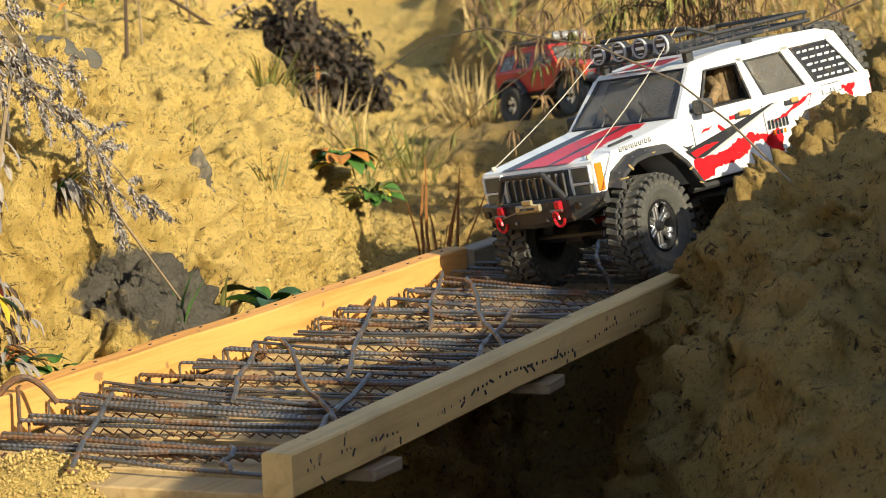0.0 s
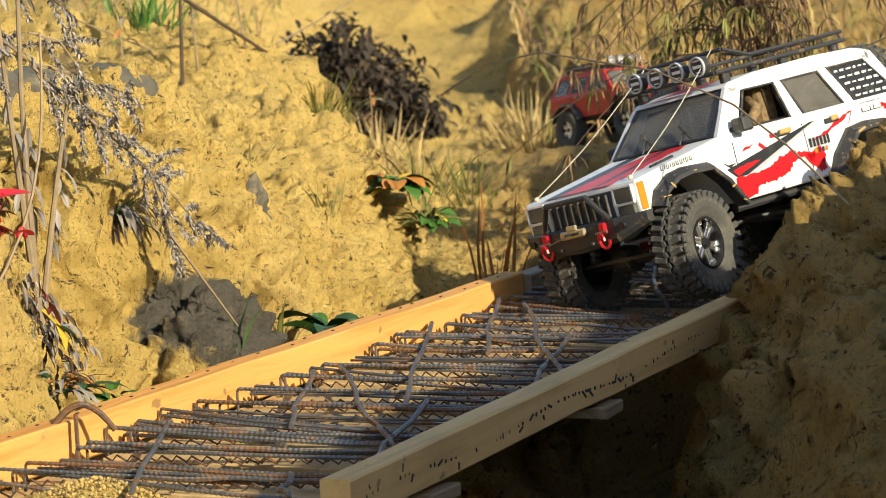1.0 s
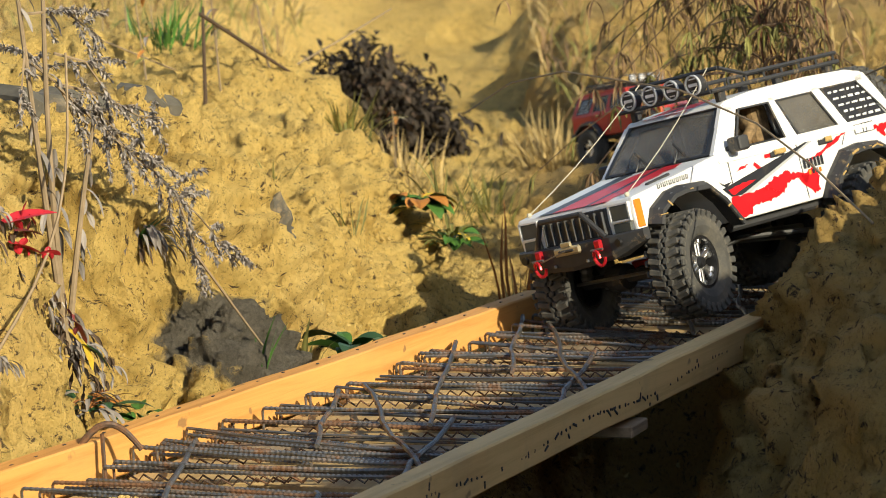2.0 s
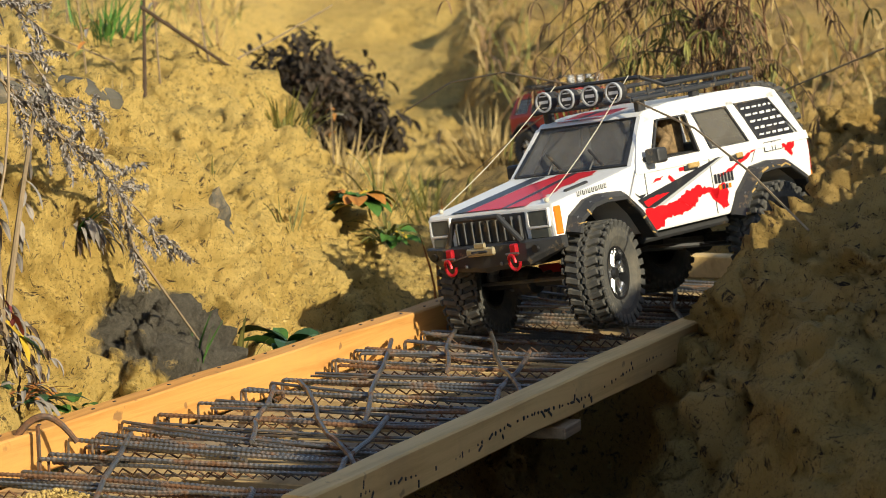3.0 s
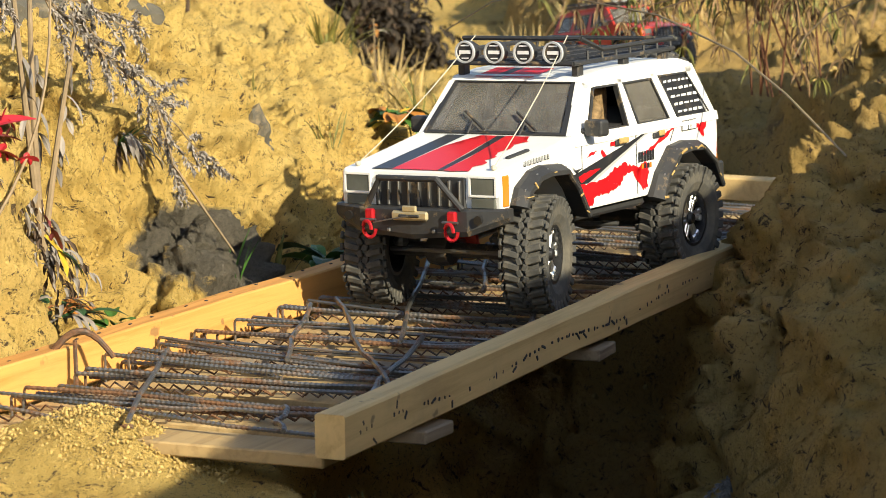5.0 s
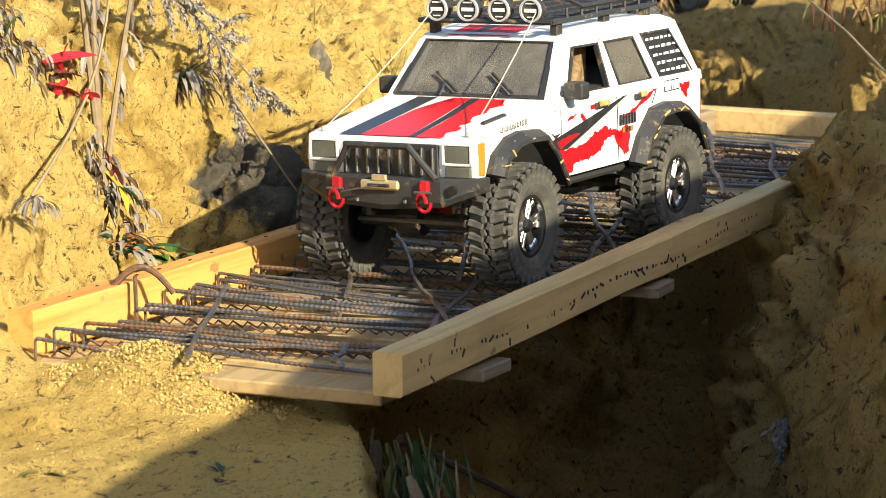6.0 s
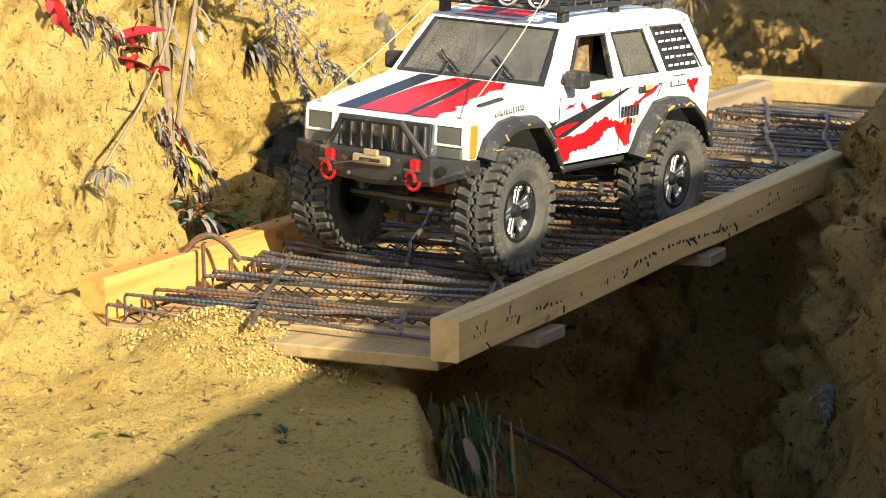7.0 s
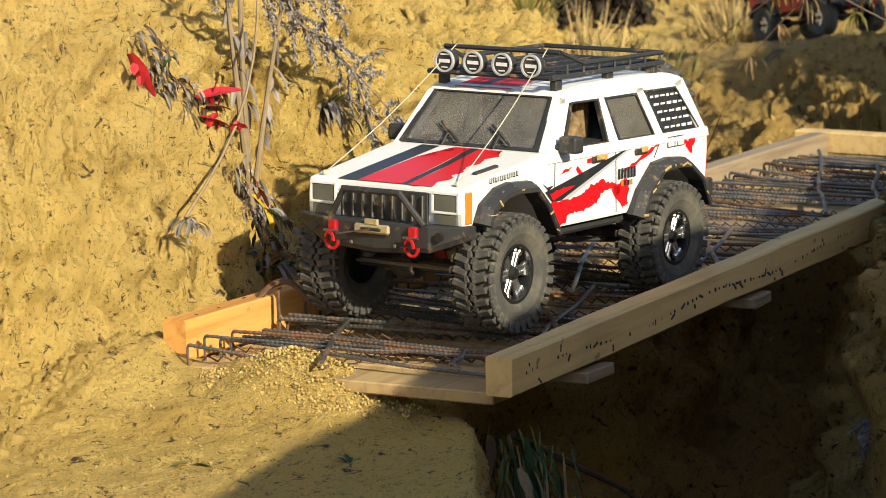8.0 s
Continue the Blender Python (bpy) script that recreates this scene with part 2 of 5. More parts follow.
    crest = line(x, [(-6, -0.2), (-2, 0.0), (0.0, 0.05), (0.4, 0.10), (0.66, 0.14), (0.9, 0.175), (1.1, 0.185), (1.4, 0.195), (1.7, 0.19), (2.1, 0.17), (2.6, 0.08), (3.2, 0.04), (5, 0.0)])
    right = np.where(d > 0, crest * (0.52 * sstep(0, 0.04, d) + 0.48 * sstep(0.02, 0.22, d)) + (0.022 * n1 + 0.02 * n2) * (0.4 + 0.6 * sstep(0, 0.1, d)), -0.62 * sstep(0, 0.24, -d) ** 0.8)
    right = right - 0.9 * sstep(2.5, 3.4, x)
    # the large crumbled lump over the notch
    right = right + bump_at(x, y, 1.195, -0.125, 0.065, 0.05, 0.075, 3.0) * sstep(0, 0.03, d)
    z = np.maximum(z, right)
    # the sloping floor of the notch, by which the car comes down to the deck
    notch = sstep(1.22, 1.30, x) * sstep(2.0, 1.7, x) * sstep(-0.22, -0.17, y) * sstep(0.3, 0.1, y)
    z = np.maximum(z, (-0.012 + 0.050 * sstep(0.02, -0.10, y) + 0.006 * n2) * notch - 3 * (1 - notch))
    # unseen ridge added beyond the bank, shaped to cast shade on channel and far wall
    top = line(x, [(-1.6, -0.3), (-1.0, 0.50), (-0.86, 0.53), (-0.5, 0.55), (0.0, 0.585), (0.56, 0.59), (0.68, 0.22), (0.92, 0.22), (1.0, 0.60), (1.35, 0.62), (1.5, 0.1), (1.7, -0.6)]) + 0.02 * n1 + 0.01 * n2
    ridge = sstep(-0.74, -0.85, y) * sstep(-1.7, -1.25, y)
    z = np.maximum(z, top * ridge - 3 * (1 - ridge) ** 4)
    # an unseen hump added beside the far end, only to shade the gully behind
    z = z + bump_at(x, y, 2.0, -0.65, 0.42, 0.28, 0.66, 3.0)
    # the bridge's far seat
    seat = sstep(1.50, 1.56, x) * sstep(2.2, 1.9, x) * sstep(0.56, 0.44, y) * sstep(-0.1, 0.02, y)
    z = np.maximum(z, (-0.035 + 0.01 * n2 + bump_at(x, y, 1.72, 0.47, 0.07, 0.07, 0.06)) * seat - 3 * (1 - seat))
    # the rise on which the second car stands
    pad = sstep(0.42, 0.16, np.hypot(x - 2.872, y - 0.812))
    z = z * (1 - pad) + pad * (0.003 - 0.085 * (x - 2.872) - 0.13 * (y - 0.812) + 0.006 * n2)
    # slumped clay at the left bank's foot
    z = np.maximum(z, np.where(y > 0.40, -0.06 + bump_at(x, y, 0.665, 0.475, 0.13, 0.06, 0.125 + 0.03 * n2, 3.0), -9))
    return z


def spaced(stops):
    out = []
    for a, b, step in stops:
        out.append(np.arange(a, b - step * 0.3, step))
    out.append([stops[-1][1]])
    return np.concatenate(out)


def build_ground():
    xs = spaced([(-60, -6, 6), (-6, -1, 0.25), (-1, -0.45, 0.03), (-0.45, 0.2, 0.0042), (0.2, 1.62, 0.0036), (1.62, 2.6, 0.009), (2.6, 5, 0.02), (5, 14, 0.2), (14, 140, 6)])
    ys = spaced([(-90, -6, 6), (-6, -1, 0.25), (-1, -0.5, 0.02), (-0.5, -0.2, 0.0065), (-0.2, 0.03, 0.0036), (0.03, 0.39, 0.006), (0.39, 0.66, 0.0022), (0.66, 0.9, 0.0052), (0.9, 1.6, 0.009), (1.6, 2.6, 0.02), (2.6, 8, 0.2), (8, 90, 6)])
    X, Y = np.meshgrid(xs, ys, indexing="ij")
    Z = ground_height(X, Y)
    amp = sstep(-0.8, -0.4, X) * sstep(5.2, 4.2, X) * sstep(-0.9, -0.5, Y) * sstep(2.8, 2.2, Y)
    calm = 1 - 0.85 * sstep(0.16, 0.05, X) * sstep(0.44, 0.38, Y) * sstep(-0.10, -0.06, Z)
    calm = calm * (1 - 0.7 * sstep(1.45, 1.55, X) * sstep(0.02, 0.1, Y) * sstep(0.45, 0.38, Y))
    calm = calm * (1 - 0.8 * sstep(1.24, 1.32, X) * sstep(1.6, 1.5, X) * sstep(-0.17, -0.13, Y) * sstep(0.2, 0.1, Y))
    calm = calm * (1 - 0.8 * sstep(0.36, 0.28, np.hypot(X - 2.872, Y - 0.812)))
    # lumps pushed out along the slope, so that the steep faces are broken
    P = [fbm(X * 16, Y * 16, Z * 16, 4, s, 0.6) for s in (21, 33)]
    billow = 0
    for f, a, sd in ((9, 0.024, 61), (23, 0.0135, 62), (52, 0.0068, 63), (120, 0.0032, 64)):
        billow = billow + a * (np.abs(vnoise(X * f + 0.8 * P[0], Y * f + 0.8 * P[1], Z * f * 1.25, sd)) - 0.25)
    crack = np.maximum(0, 0.10 - np.abs(fbm(X * 11, Y * 11, Z * 8, 3, 77, 0.5))) / 0.10
    strata = Z * 26 + 1.3 * fbm(X * 5, Y * 5, Z * 5, 3, 81)
    ledge = np.abs(strata - np.floor(strata) - 0.35) - 0.25
    gx = np.gradient(Z, axis=0) / np.gradient(X, axis=0)
    gy = np.gradient(Z, axis=1) / np.gradient(Y, axis=1)
    ln = np.sqrt(1 + gx * gx + gy * gy)
    steep = np.clip(1 - 1 / ln, 0, 1)
    dark_side = sstep(0.05, -0.1, Y - 0.1 * (X - 0.6)) * sstep(0.2, 0.5, X)
    push = (1.0 + 1.3 * dark_side) * billow - 0.016 * crack * (0.3 + steep) + 0.012 * ledge * steep
    lit_side = sstep(0.40, 0.46, Y) * sstep(0.3, 0.42, X) * sstep(1.75, 1.6, X)
    push = push * (1 + 0.9 * sstep(1.7, 2.4, X) + 0.5 * lit_side) * calm
    # small crumbs lying about everywhere
    crumbs = np.maximum(0, fbm(X * 75, Y * 75, Z * 75, 2, 91, 0.7) - 0.05)
    push = (push + 0.0038 * crumbs) * amp
    X = X + (amp * calm * 0.011 * P[0] - push * gx / ln)
    Y = Y + (amp * calm * 0.013 * P[1] - push * gy / ln)
    Z = Z + push / ln
    nx, ny = X.shape
    co = np.stack([X, Y, Z], -1).reshape(-1, 3)
    idx = np.arange(nx * ny).reshape(nx, ny)
    quads = np.stack([idx[:-1, :-1], idx[1:, :-1], idx[1:, 1:], idx[:-1, 1:]], -1).reshape(-1, 4)
    me = bpy.data.meshes.new("ground")
    me.vertices.add(len(co))
    me.vertices.foreach_set("co", co.ravel())
    me.loops.add(quads.size)
    me.loops.foreach_set("vertex_index", quads.ravel())
    me.polygons.add(len(quads))
    me.polygons.foreach_set("loop_start", np.arange(0, quads.size, 4))
    me.update(calc_edges=True)
    me.polygons.foreach_set("use_smooth", np.ones(len(quads), dtype=bool))
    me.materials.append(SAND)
    return tagged(new("ground", me), "yellow sandy ground cut by an eroded gully", "ground", kind="structure")


build_ground()

# ---- bridge ----
def wood_material(name, light, dark, grain=(3, 60, 60), wear=0.35):
    m, n, l, b = mat(name, 0.72, 0, 0.3)
    g = noise_node(n, l, 1.0, 8, 0.65, grain, distortion=0.4)
    c = ramp(n, l, g.outputs[0], [(0.3, dark), (0.52, light), (0.8, tuple(min(1, v * 1.12) for v in light))]).outputs[0]
    s = noise_node(n, l, 9, 6, 0.65)
    f = ramp(n, l, s.outputs[0], [(0.5, (0, 0, 0)), (0.78, (wear, wear, wear))])
    c = mix(n, l, f.outputs[0], c, (0.2, 0.16, 0.11))
    k = noise_node(n, l, 30, 3, 0.5)
    f2 = ramp(n, l, k.outputs[0], [(0.70, (0, 0, 0)), (0.74, (0.6, 0.6, 0.6))])
    c = mix(n, l, f2.outputs[0], c, (0.1, 0.07, 0.045))
    l.new(c, b.inputs["Base Color"])
    bump(n, l, b, g.outputs[0], 0.5, 0.0012)
    return m


PINE = wood_material("fresh_pine", (0.66, 0.33, 0.09), (0.48, 0.215, 0.05), wear=0.15)
GREYPINE = wood_material("weathered_pine", (0.66, 0.46, 0.20), (0.48, 0.31, 0.12))
DECKWOOD = wood_material("sandy_plank", (0.46, 0.32, 0.15), (0.30, 0.20, 0.09))
OLDWOOD = wood_material("grey_wood", (0.30, 0.23, 0.15), (0.17, 0.12, 0.08))


def steel_material(name, base, rust):
    m, n, l, b = mat(name, 0.35, 0.75, 0.5)
    g = noise_node(n, l, 26, 6, 0.7)
    f = ramp(n, l, g.outputs[0], [(0.58 - rust * 0.3, (0, 0, 0)), (0.72 - rust * 0.3, (1, 1, 1))])
    fine = noise_node(n, l, 300, 4, 0.6)
    r = ramp(n, l, fine.outputs[0], [(0.3, (0.075, 0.036, 0.019)), (0.7, (0.20, 0.095, 0.04))])
    l.new(mix(n, l, f.outputs[0], base, r.outputs[0]), b.inputs["Base Color"])
    inv = n.new("ShaderNodeMath")
    inv.operation, inv.inputs[0].default_value = "SUBTRACT", 0.8
    sc = n.new("ShaderNodeMath")
    sc.operation, sc.inputs[1].default_value = "MULTIPLY", 0.75
    l.new(f.outputs[0], sc.inputs[0])
    l.new(sc.outputs[0], inv.inputs[1])
    l.new(inv.outputs[0], b.inputs["Metallic"])
    ro = n.new("ShaderNodeMapRange")
    ro.inputs[3].default_value, ro.inputs[4].default_value = 0.35, 0.85
    l.new(f.outputs[0], ro.inputs[0])
    l.new(ro.outputs[0], b.inputs["Roughness"])
    bump(n, l, b, fine.outputs[0], 0.3, 0.0006)
    return m


STEEL = steel_material("worn_steel", (0.19, 0.185, 0.175), 0.3)
RUSTY = steel_material("rusty_steel", (0.12, 0.10, 0.085), 0.6)
STAIN = plain("black_stain", (0.035, 0.032, 0.03), 0.8)


def far_y(x):
    """Middle line of the far side board, which runs in towards the far end."""
    return 0.382 - 0.047 * (x - 0.03)


def sweep_board(x0, x1, yfun, width, ztop, height, n=14, seed=0):
    """A sawn board along x with eased, slightly uneven edges."""
    rng = random.Random(seed)
    rings = []
    e = 0.0018
    for i in range(n + 1):
        x = x0 + (x1 - x0) * i / n
        y = yfun(x) + rng.uniform(-0.0008, 0.0008)
        a, t, z0 = width / 2, ztop + rng.uniform(-0.0008, 0.0008), ztop - height + rng.uniform(-0.001, 0.001)
        rings.append([(x, y - a + e, z0), (x, y + a - e, z0), (x, y + a, z0 + e), (x, y + a, t - e), (x, y + a - e, t), (x, y - a + e, t), (x, y - a, t - e), (x, y - a, z0 + e)])
    return loft(rings)


def build_bridge():
    rng = random.Random(5)
    br = thing("foot_bridge", "small plank bridge decked with welded rebar mesh over a gully", "bridge")
    near = part("side_board", sweep_board(0.0, 1.62, lambda x: 0.0135, 0.027, 0.022, 0.037, 16, 1), GREYPINE, br, "weathered pine side board with a dotted row of nail stains")
    far = part("side_board", sweep_board(0.03, 1.16, far_y, 0.026, 0.024, 0.04, 12, 2), PINE, br, "bright orange pine side board")
    part("side_board", sweep_board(1.17, 1.56, lambda x: far_y(x) - 0.004, 0.026, 0.02, 0.036, 5, 3), OLDWOOD, br, "dark weathered side board")
    # cross slats under the mesh
    x = 0.045
    for i in range(22):
        w = 0.055 if i == 0 else rng.uniform(0.045, 0.062)
        y0, y1 = (-0.004, 0.39) if i in (2, 8) else (0.029, far_y(x) - 0.016)
        m = pose(x, (y0 + y1) / 2, -0.0225 - (0.005 if i in (2, 8) else 0), 0, rng.uniform(-1.5, 1.5), rng.uniform(-1.5, 1.5))
        part("cross_slat", moved(box(w, y1 - y0, 0.012, bevel=0.0015), m), (DECKWOOD, DECKWOOD, OLDWOOD)[i % 3], br)
        x += w / 2 + 0.033 + rng.choice((0.004, 0.008, 0.014))
        if x > 1.53:
            break
    part("cross_slat", moved(box(0.03, 0.33, 0.03, bevel=0.002), pose(1.57, 0.18, 0.006, 0, 0, -4)), GREYPINE, br, "pale end slat across the deck")
    # nail heads and their black stains on the outer face
    def stain(x, z, lean, ln):
        w = rng.choice((0.0016, 0.002, 0.0026, 0.0032))
        if rng.random() < 0.12:
            w, ln = 0.010, 0.0026
        part("nail_stain", moved(box(w, 0.0012, ln, bevel=0.0005), pose(x, -0.0002, z, 0, lean, 0)), STAIN, near)
    x = 0.03
    while x < 1.3:
        wave = 0.004 * math.sin(x * 17) - 0.002
        stain(x, wave + 0.003, rng.uniform(-30, 30), rng.uniform(0.0018, 0.0045))
        if rng.random() < 0.3:
            stain(x + 0.006, wave + rng.uniform(-0.012, 0.011), rng.uniform(-40, 40), rng.uniform(0.003, 0.009))
        x += rng.choice((0.008, 0.010, 0.012, 0.016, 0.022, 0.045))
    for i in range(22):
        xx = 0.06 + i * 0.05 + rng.uniform(-0.01, 0.01)
        part("nail_stain", moved(box(0.004, 0.002, 0.0008), Matrix.Translation((xx, far_y(xx) + rng.uniform(-0.004, 0.006), 0.0246))), STAIN, far)
    # reinforcing bars laid across, in bundles, and a few long cranked ones
    def ribbed(pts, r, name="rebar", ribs=0.28, material=None):
        part(name, tube(pts, r, 6, 1.0, ribs, 0.0024), material or (RUSTY if rng.random() < 0.5 else STEEL), br)
    x = 0.015
    while x < 1.5:
        slant = rng.uniform(-0.02, 0.13)
        stirrup = rng.random() < 0.8
        for k in range(rng.choice((1, 1, 2, 2))):
            xx = x + k * rng.uniform(0.005, 0.008)
            y0 = far_y(xx) - 0.020 + rng.uniform(-0.014, 0.002)
            y1 = 0.032 + rng.uniform(0, 0.02) if rng.random() < 0.75 else rng.uniform(0.1, 0.24)
            z = rng.uniform(-0.010, -0.002)
            lift = rng.uniform(0.006, 0.013) if stirrup else rng.uniform(0.0, 0.004)
            sl = (slant + rng.uniform(-0.02, 0.02)) * (y0 - y1) / 0.33
            bend = rng.uniform(-0.01, 0.01)
            smooth = rng.random() < 0.3
            ribbed([(xx, y0, z + lift), (xx + sl * 0.3 + bend, y0 + (y1 - y0) * 0.3, z + lift * 0.55), (xx + sl * 0.68 - bend * 0.5, y0 + (y1 - y0) * 0.7, z - 0.001), (xx + sl, y1, z - rng.uniform(0.0, 0.004))],
                   rng.uniform(0.0015, 0.0020), ribs=0.0 if smooth else 0.32, material=STEEL if smooth or rng.random() < 0.35 else None)
            # the bar's bent end stands on the slat beside the board
            if stirrup:
                part("rebar_leg", tube([(xx, y0, z + lift), (xx + 0.0005, y0 + 0.002, z + lift - 0.003), (xx + 0.001, y0 + 0.002, -0.018)], 0.0015, 6), RUSTY if k else STEEL, br)
        x += rng.choice((0.018, 0.026, 0.034, 0.044))
    for x0, y0, x1, y1, kink in ((0.0, 0.20, 0.30, 0.325, 0.006), (0.01, 0.06, 0.10, 0.10, 0.02), (0.22, 0.06, 0.62, 0.30, 0.015), (0.30, 0.20, 0.58, 0.31, 0.012), (0.6, 0.05, 1.05, 0.27, 0.015), (0.42, 0.14, 0.9, 0.32, 0.01), (0.12, 0.04, 0.46, 0.13, 0.016), (0.50, 0.045, 0.86, 0.14, 0.015), (0.72, 0.18, 1.12, 0.33, 0.014), (1.0, 0.08, 1.5, 0.28, 0.015), (1.1, 0.05, 1.4, 0.16, 0.015)):
        d = Vector((x1 - x0, y1 - y0, 0))
        s = Vector((-d.y, d.x, 0)).normalized()
        pts = [Vector((x0, y0, -0.001)) + d * t + s * kink * o + Vector((0, 0, 0.002 * math.sin(t * 9))) for t, o in ((0, 0), (0.1, 0.0), (0.25, 0.2), (0.34, 0.45), (0.55, 0.4), (0.66, 0.1), (0.85, 0.0), (1, 0.15))]
        ribbed([p + Vector((0, 0, 0.004)) for p in pts], 0.0022, ribs=0.25, material=STEEL)
    # thin zig-zag wire woven between the bars
    for i in range(26):
        x = 0.03 + i * 0.056 + rng.uniform(-0.01, 0.01)
        y0, y1 = far_y(x) - 0.03, 0.035
        slant = rng.uniform(0.04, 0.14)
        n = 44
        pts = []
        for j in range(n + 1):
            t = j / n
            pts.append((x + slant * t + 0.0022 * math.cos(j * math.pi), y0 + (y1 - y0) * t, -0.011 + 0.0032 * (1 if j % 2 else -1)))
        part("zigzag_wire", tube(pts, 0.00105, 4), RUSTY, br)
    # the rusty hook at the landing
    arc = [(0.165 + 0.03 * i / 10, 0.378 - 0.055 * i / 10, 0.0 + 0.04 * math.sin(0.25 + i / 10 * 2.5)) for i in range(11)]
    part("hook", tube(arc, 0.0036, 8, 0.75), RUSTY, br, "bent rusty steel hook")
    part("hook_leg", tube([(0.176, 0.352, 0.032), (0.174, 0.35, -0.015)], 0.0022, 6), RUSTY, br)
    return br


build_bridge()


# ---- model cars ----
def paint_material(name, col, dust=0.35):
    m, n, l, b = mat(name, 0.42, 0, 0.35)
    a = noise_node(n, l, 30, 6, 0.7)
    c = ramp(n, l, a.outputs[0], [(0.3, tuple(v * 0.94 for v in col)), (0.7, col)]).outputs[0]
    d = noise_node(n, l, 60, 10, 0.75)
    f = ramp(n, l, d.outputs[0], [(0.55, (0, 0, 0)), (0.8, (dust, dust, dust))])
    l.new(mix(n, l, f.outputs[0], c, (0.42, 0.33, 0.2)), b.inputs["Base Color"])
    b.inputs["Coat Weight"].default_value = 0.04
    bump(n, l, b, a.outputs[0], 0.05, 0.002)
    return m


WHITE = paint_material("white_paint", (0.82, 0.81, 0.78))
REDP = paint_material("red_paint", (0.66, 0.008, 0.014), 0.08)
BLACKP = paint_material("black_paint", (0.022, 0.023, 0.028), 0.2)
GREYP = paint_material("grey_paint", (0.42, 0.43, 0.44), 0.2)
CRIMSON = paint_material("crimson_paint", (0.55, 0.035, 0.02), 0.3)
TRIM = plain("black_plastic", (0.028, 0.028, 0.029), 0.55, bumpy=0.15, scale=120, dirt=0.12)
RUBBER = plain("dusty_rubber", (0.062, 0.060, 0.054), 0.85, bumpy=0.3, scale=90, dirt=0.42, dirtcol=(0.155, 0.135, 0.10))
CHROME = plain("machined_alloy", (0.82, 0.82, 0.82), 0.34, 1.0, scale=80, var=0.1)
DARKRIM = plain("black_rim", (0.015, 0.015, 0.016), 0.35, scale=80)
METAL = plain("dull_metal", (0.22, 0.22, 0.22), 0.45, 0.9, scale=80, dirt=0.15)
GOLD = plain("beige_alloy", (0.55, 0.46, 0.28), 0.4, 0.6, scale=80)
REDM = plain("red_alloy", (0.6, 0.02, 0.03), 0.35, 0.5, scale=80)
AMBER = plain("amber_lens", (0.75, 0.20, 0.02), 0.15, var=0.1)
TAIL = plain("red_lens", (0.4, 0.01, 0.01), 0.15)
LENS = plain("smoked_lens", (0.11, 0.115, 0.10), 0.12, var=0.2)
MUD = plain("dry_mud", (0.42, 0.28, 0.10), 0.95, scale=150, var=0.3, bumpy=0.8)
STRING = plain("cord", (0.5, 0.46, 0.36), 0.9)
STICKER = plain("white_print", (0.75, 0.75, 0.73), 0.5)
CAMO = plain("camouflage_cloth", (0.20, 0.13, 0.06), 0.9, var=0.55, scale=140, bumpy=0.4)
CARPET = plain("dark_cabin", (0.012, 0.012, 0.012), 0.9)


def glass_material(name, tint, rough, dust):
    m, n, l, b = mat(name, rough, 0, 0.5)
    b.inputs["Base Color"].default_value = (*tint, 1)
    b.inputs["Transmission Weight"].default_value = 1.0
    b.inputs["IOR"].default_value = 1.2
    d = n.new("ShaderNodeBsdfDiffuse")
    g = noise_node(n, l, 45, 8, 0.7)
    d.inputs[0].default_value = (0.40, 0.37, 0.32, 1)
    f = ramp(n, l, g.outputs[0], [(0.25, (dust * 0.5,) * 3), (0.75, (dust * 1.4,) * 3)])
    mx = n.new("ShaderNodeMixShader")
    l.new(f.outputs[0], mx.inputs[0])
    l.new(b.outputs[0], mx.inputs[1])
    l.new(d.outputs[0], mx.inputs[2])
    l.new(mx.outputs[0], n["Material Output"].inputs[0])
    return m


# the windscreen's pale film is dust and also paints in its grey reflections
SCREEN = glass_material("dust_sheen_windscreen", (0.42, 0.46, 0.52), 0.08, 0.27)
PANE = glass_material("dusty_pane", (0.35, 0.38, 0.40), 0.08, 0.25)


def prism(pts, y0, y1, bevel=0.0, seg=2):
    """A side outline (x, z) drawn across from y0 to y1."""
    bm = bmesh.new()
    a = [bm.verts.new((x, y0, z)) for x, z in pts]
    f = bm.faces.new(a)
    r = bmesh.ops.extrude_face_region(bm, geom=[f])
    bmesh.ops.translate(bm, vec=(0, y1 - y0, 0), verts=[g for g in r["geom"] if isinstance(g, bmesh.types.BMVert)])
    bmesh.ops.recalc_face_normals(bm, faces=bm.faces[:])
    if bevel:
        bmesh.ops.bevel(bm, geom=bm.edges[:], offset=bevel, segments=seg, affect="EDGES", profile=0.6)
    return bm


def cab_y(z):
    return 0.0905 - (z - 0.166) * 0.24


def cab_panel(pts, side, thick=0.005, out=0.0):
    """A piece of the cab's side, leaning in with height."""
    bm = bmesh.new()
    o = [bm.verts.new((x, side * (cab_y(z) + out), z)) for x, z in pts]
    i = [bm.verts.new((x, side * (cab_y(z) + out - thick), z)) for x, z in pts]
    n = len(pts)
    bm.faces.new(o)
    bm.faces.new(i[::-1])
    for k in range(n):
        bm.faces.new((o[k], i[k], i[(k + 1) % n], o[(k + 1) % n]))
    bmesh.ops.recalc_face_normals(bm, faces=bm.faces[:])
    return bm


def frame_of(pts, side, w=0.0028, out=0.0012):
    """A rubber seal round a window's outline."""
    c = (sum(p[0] for p in pts) / len(pts), sum(p[1] for p in pts) / len(pts))
    bms = []
    n = len(pts)
    inner = [(p[0] + (c[0] - p[0]) * 0.09, p[1] + (c[1] - p[1]) * 0.09) for p in pts]
    for k in range(n):
        j = (k + 1) % n
        bms.append(cab_panel([pts[k], pts[j], inner[j], inner[k]], side, 0.005, out))
    return join(*bms)


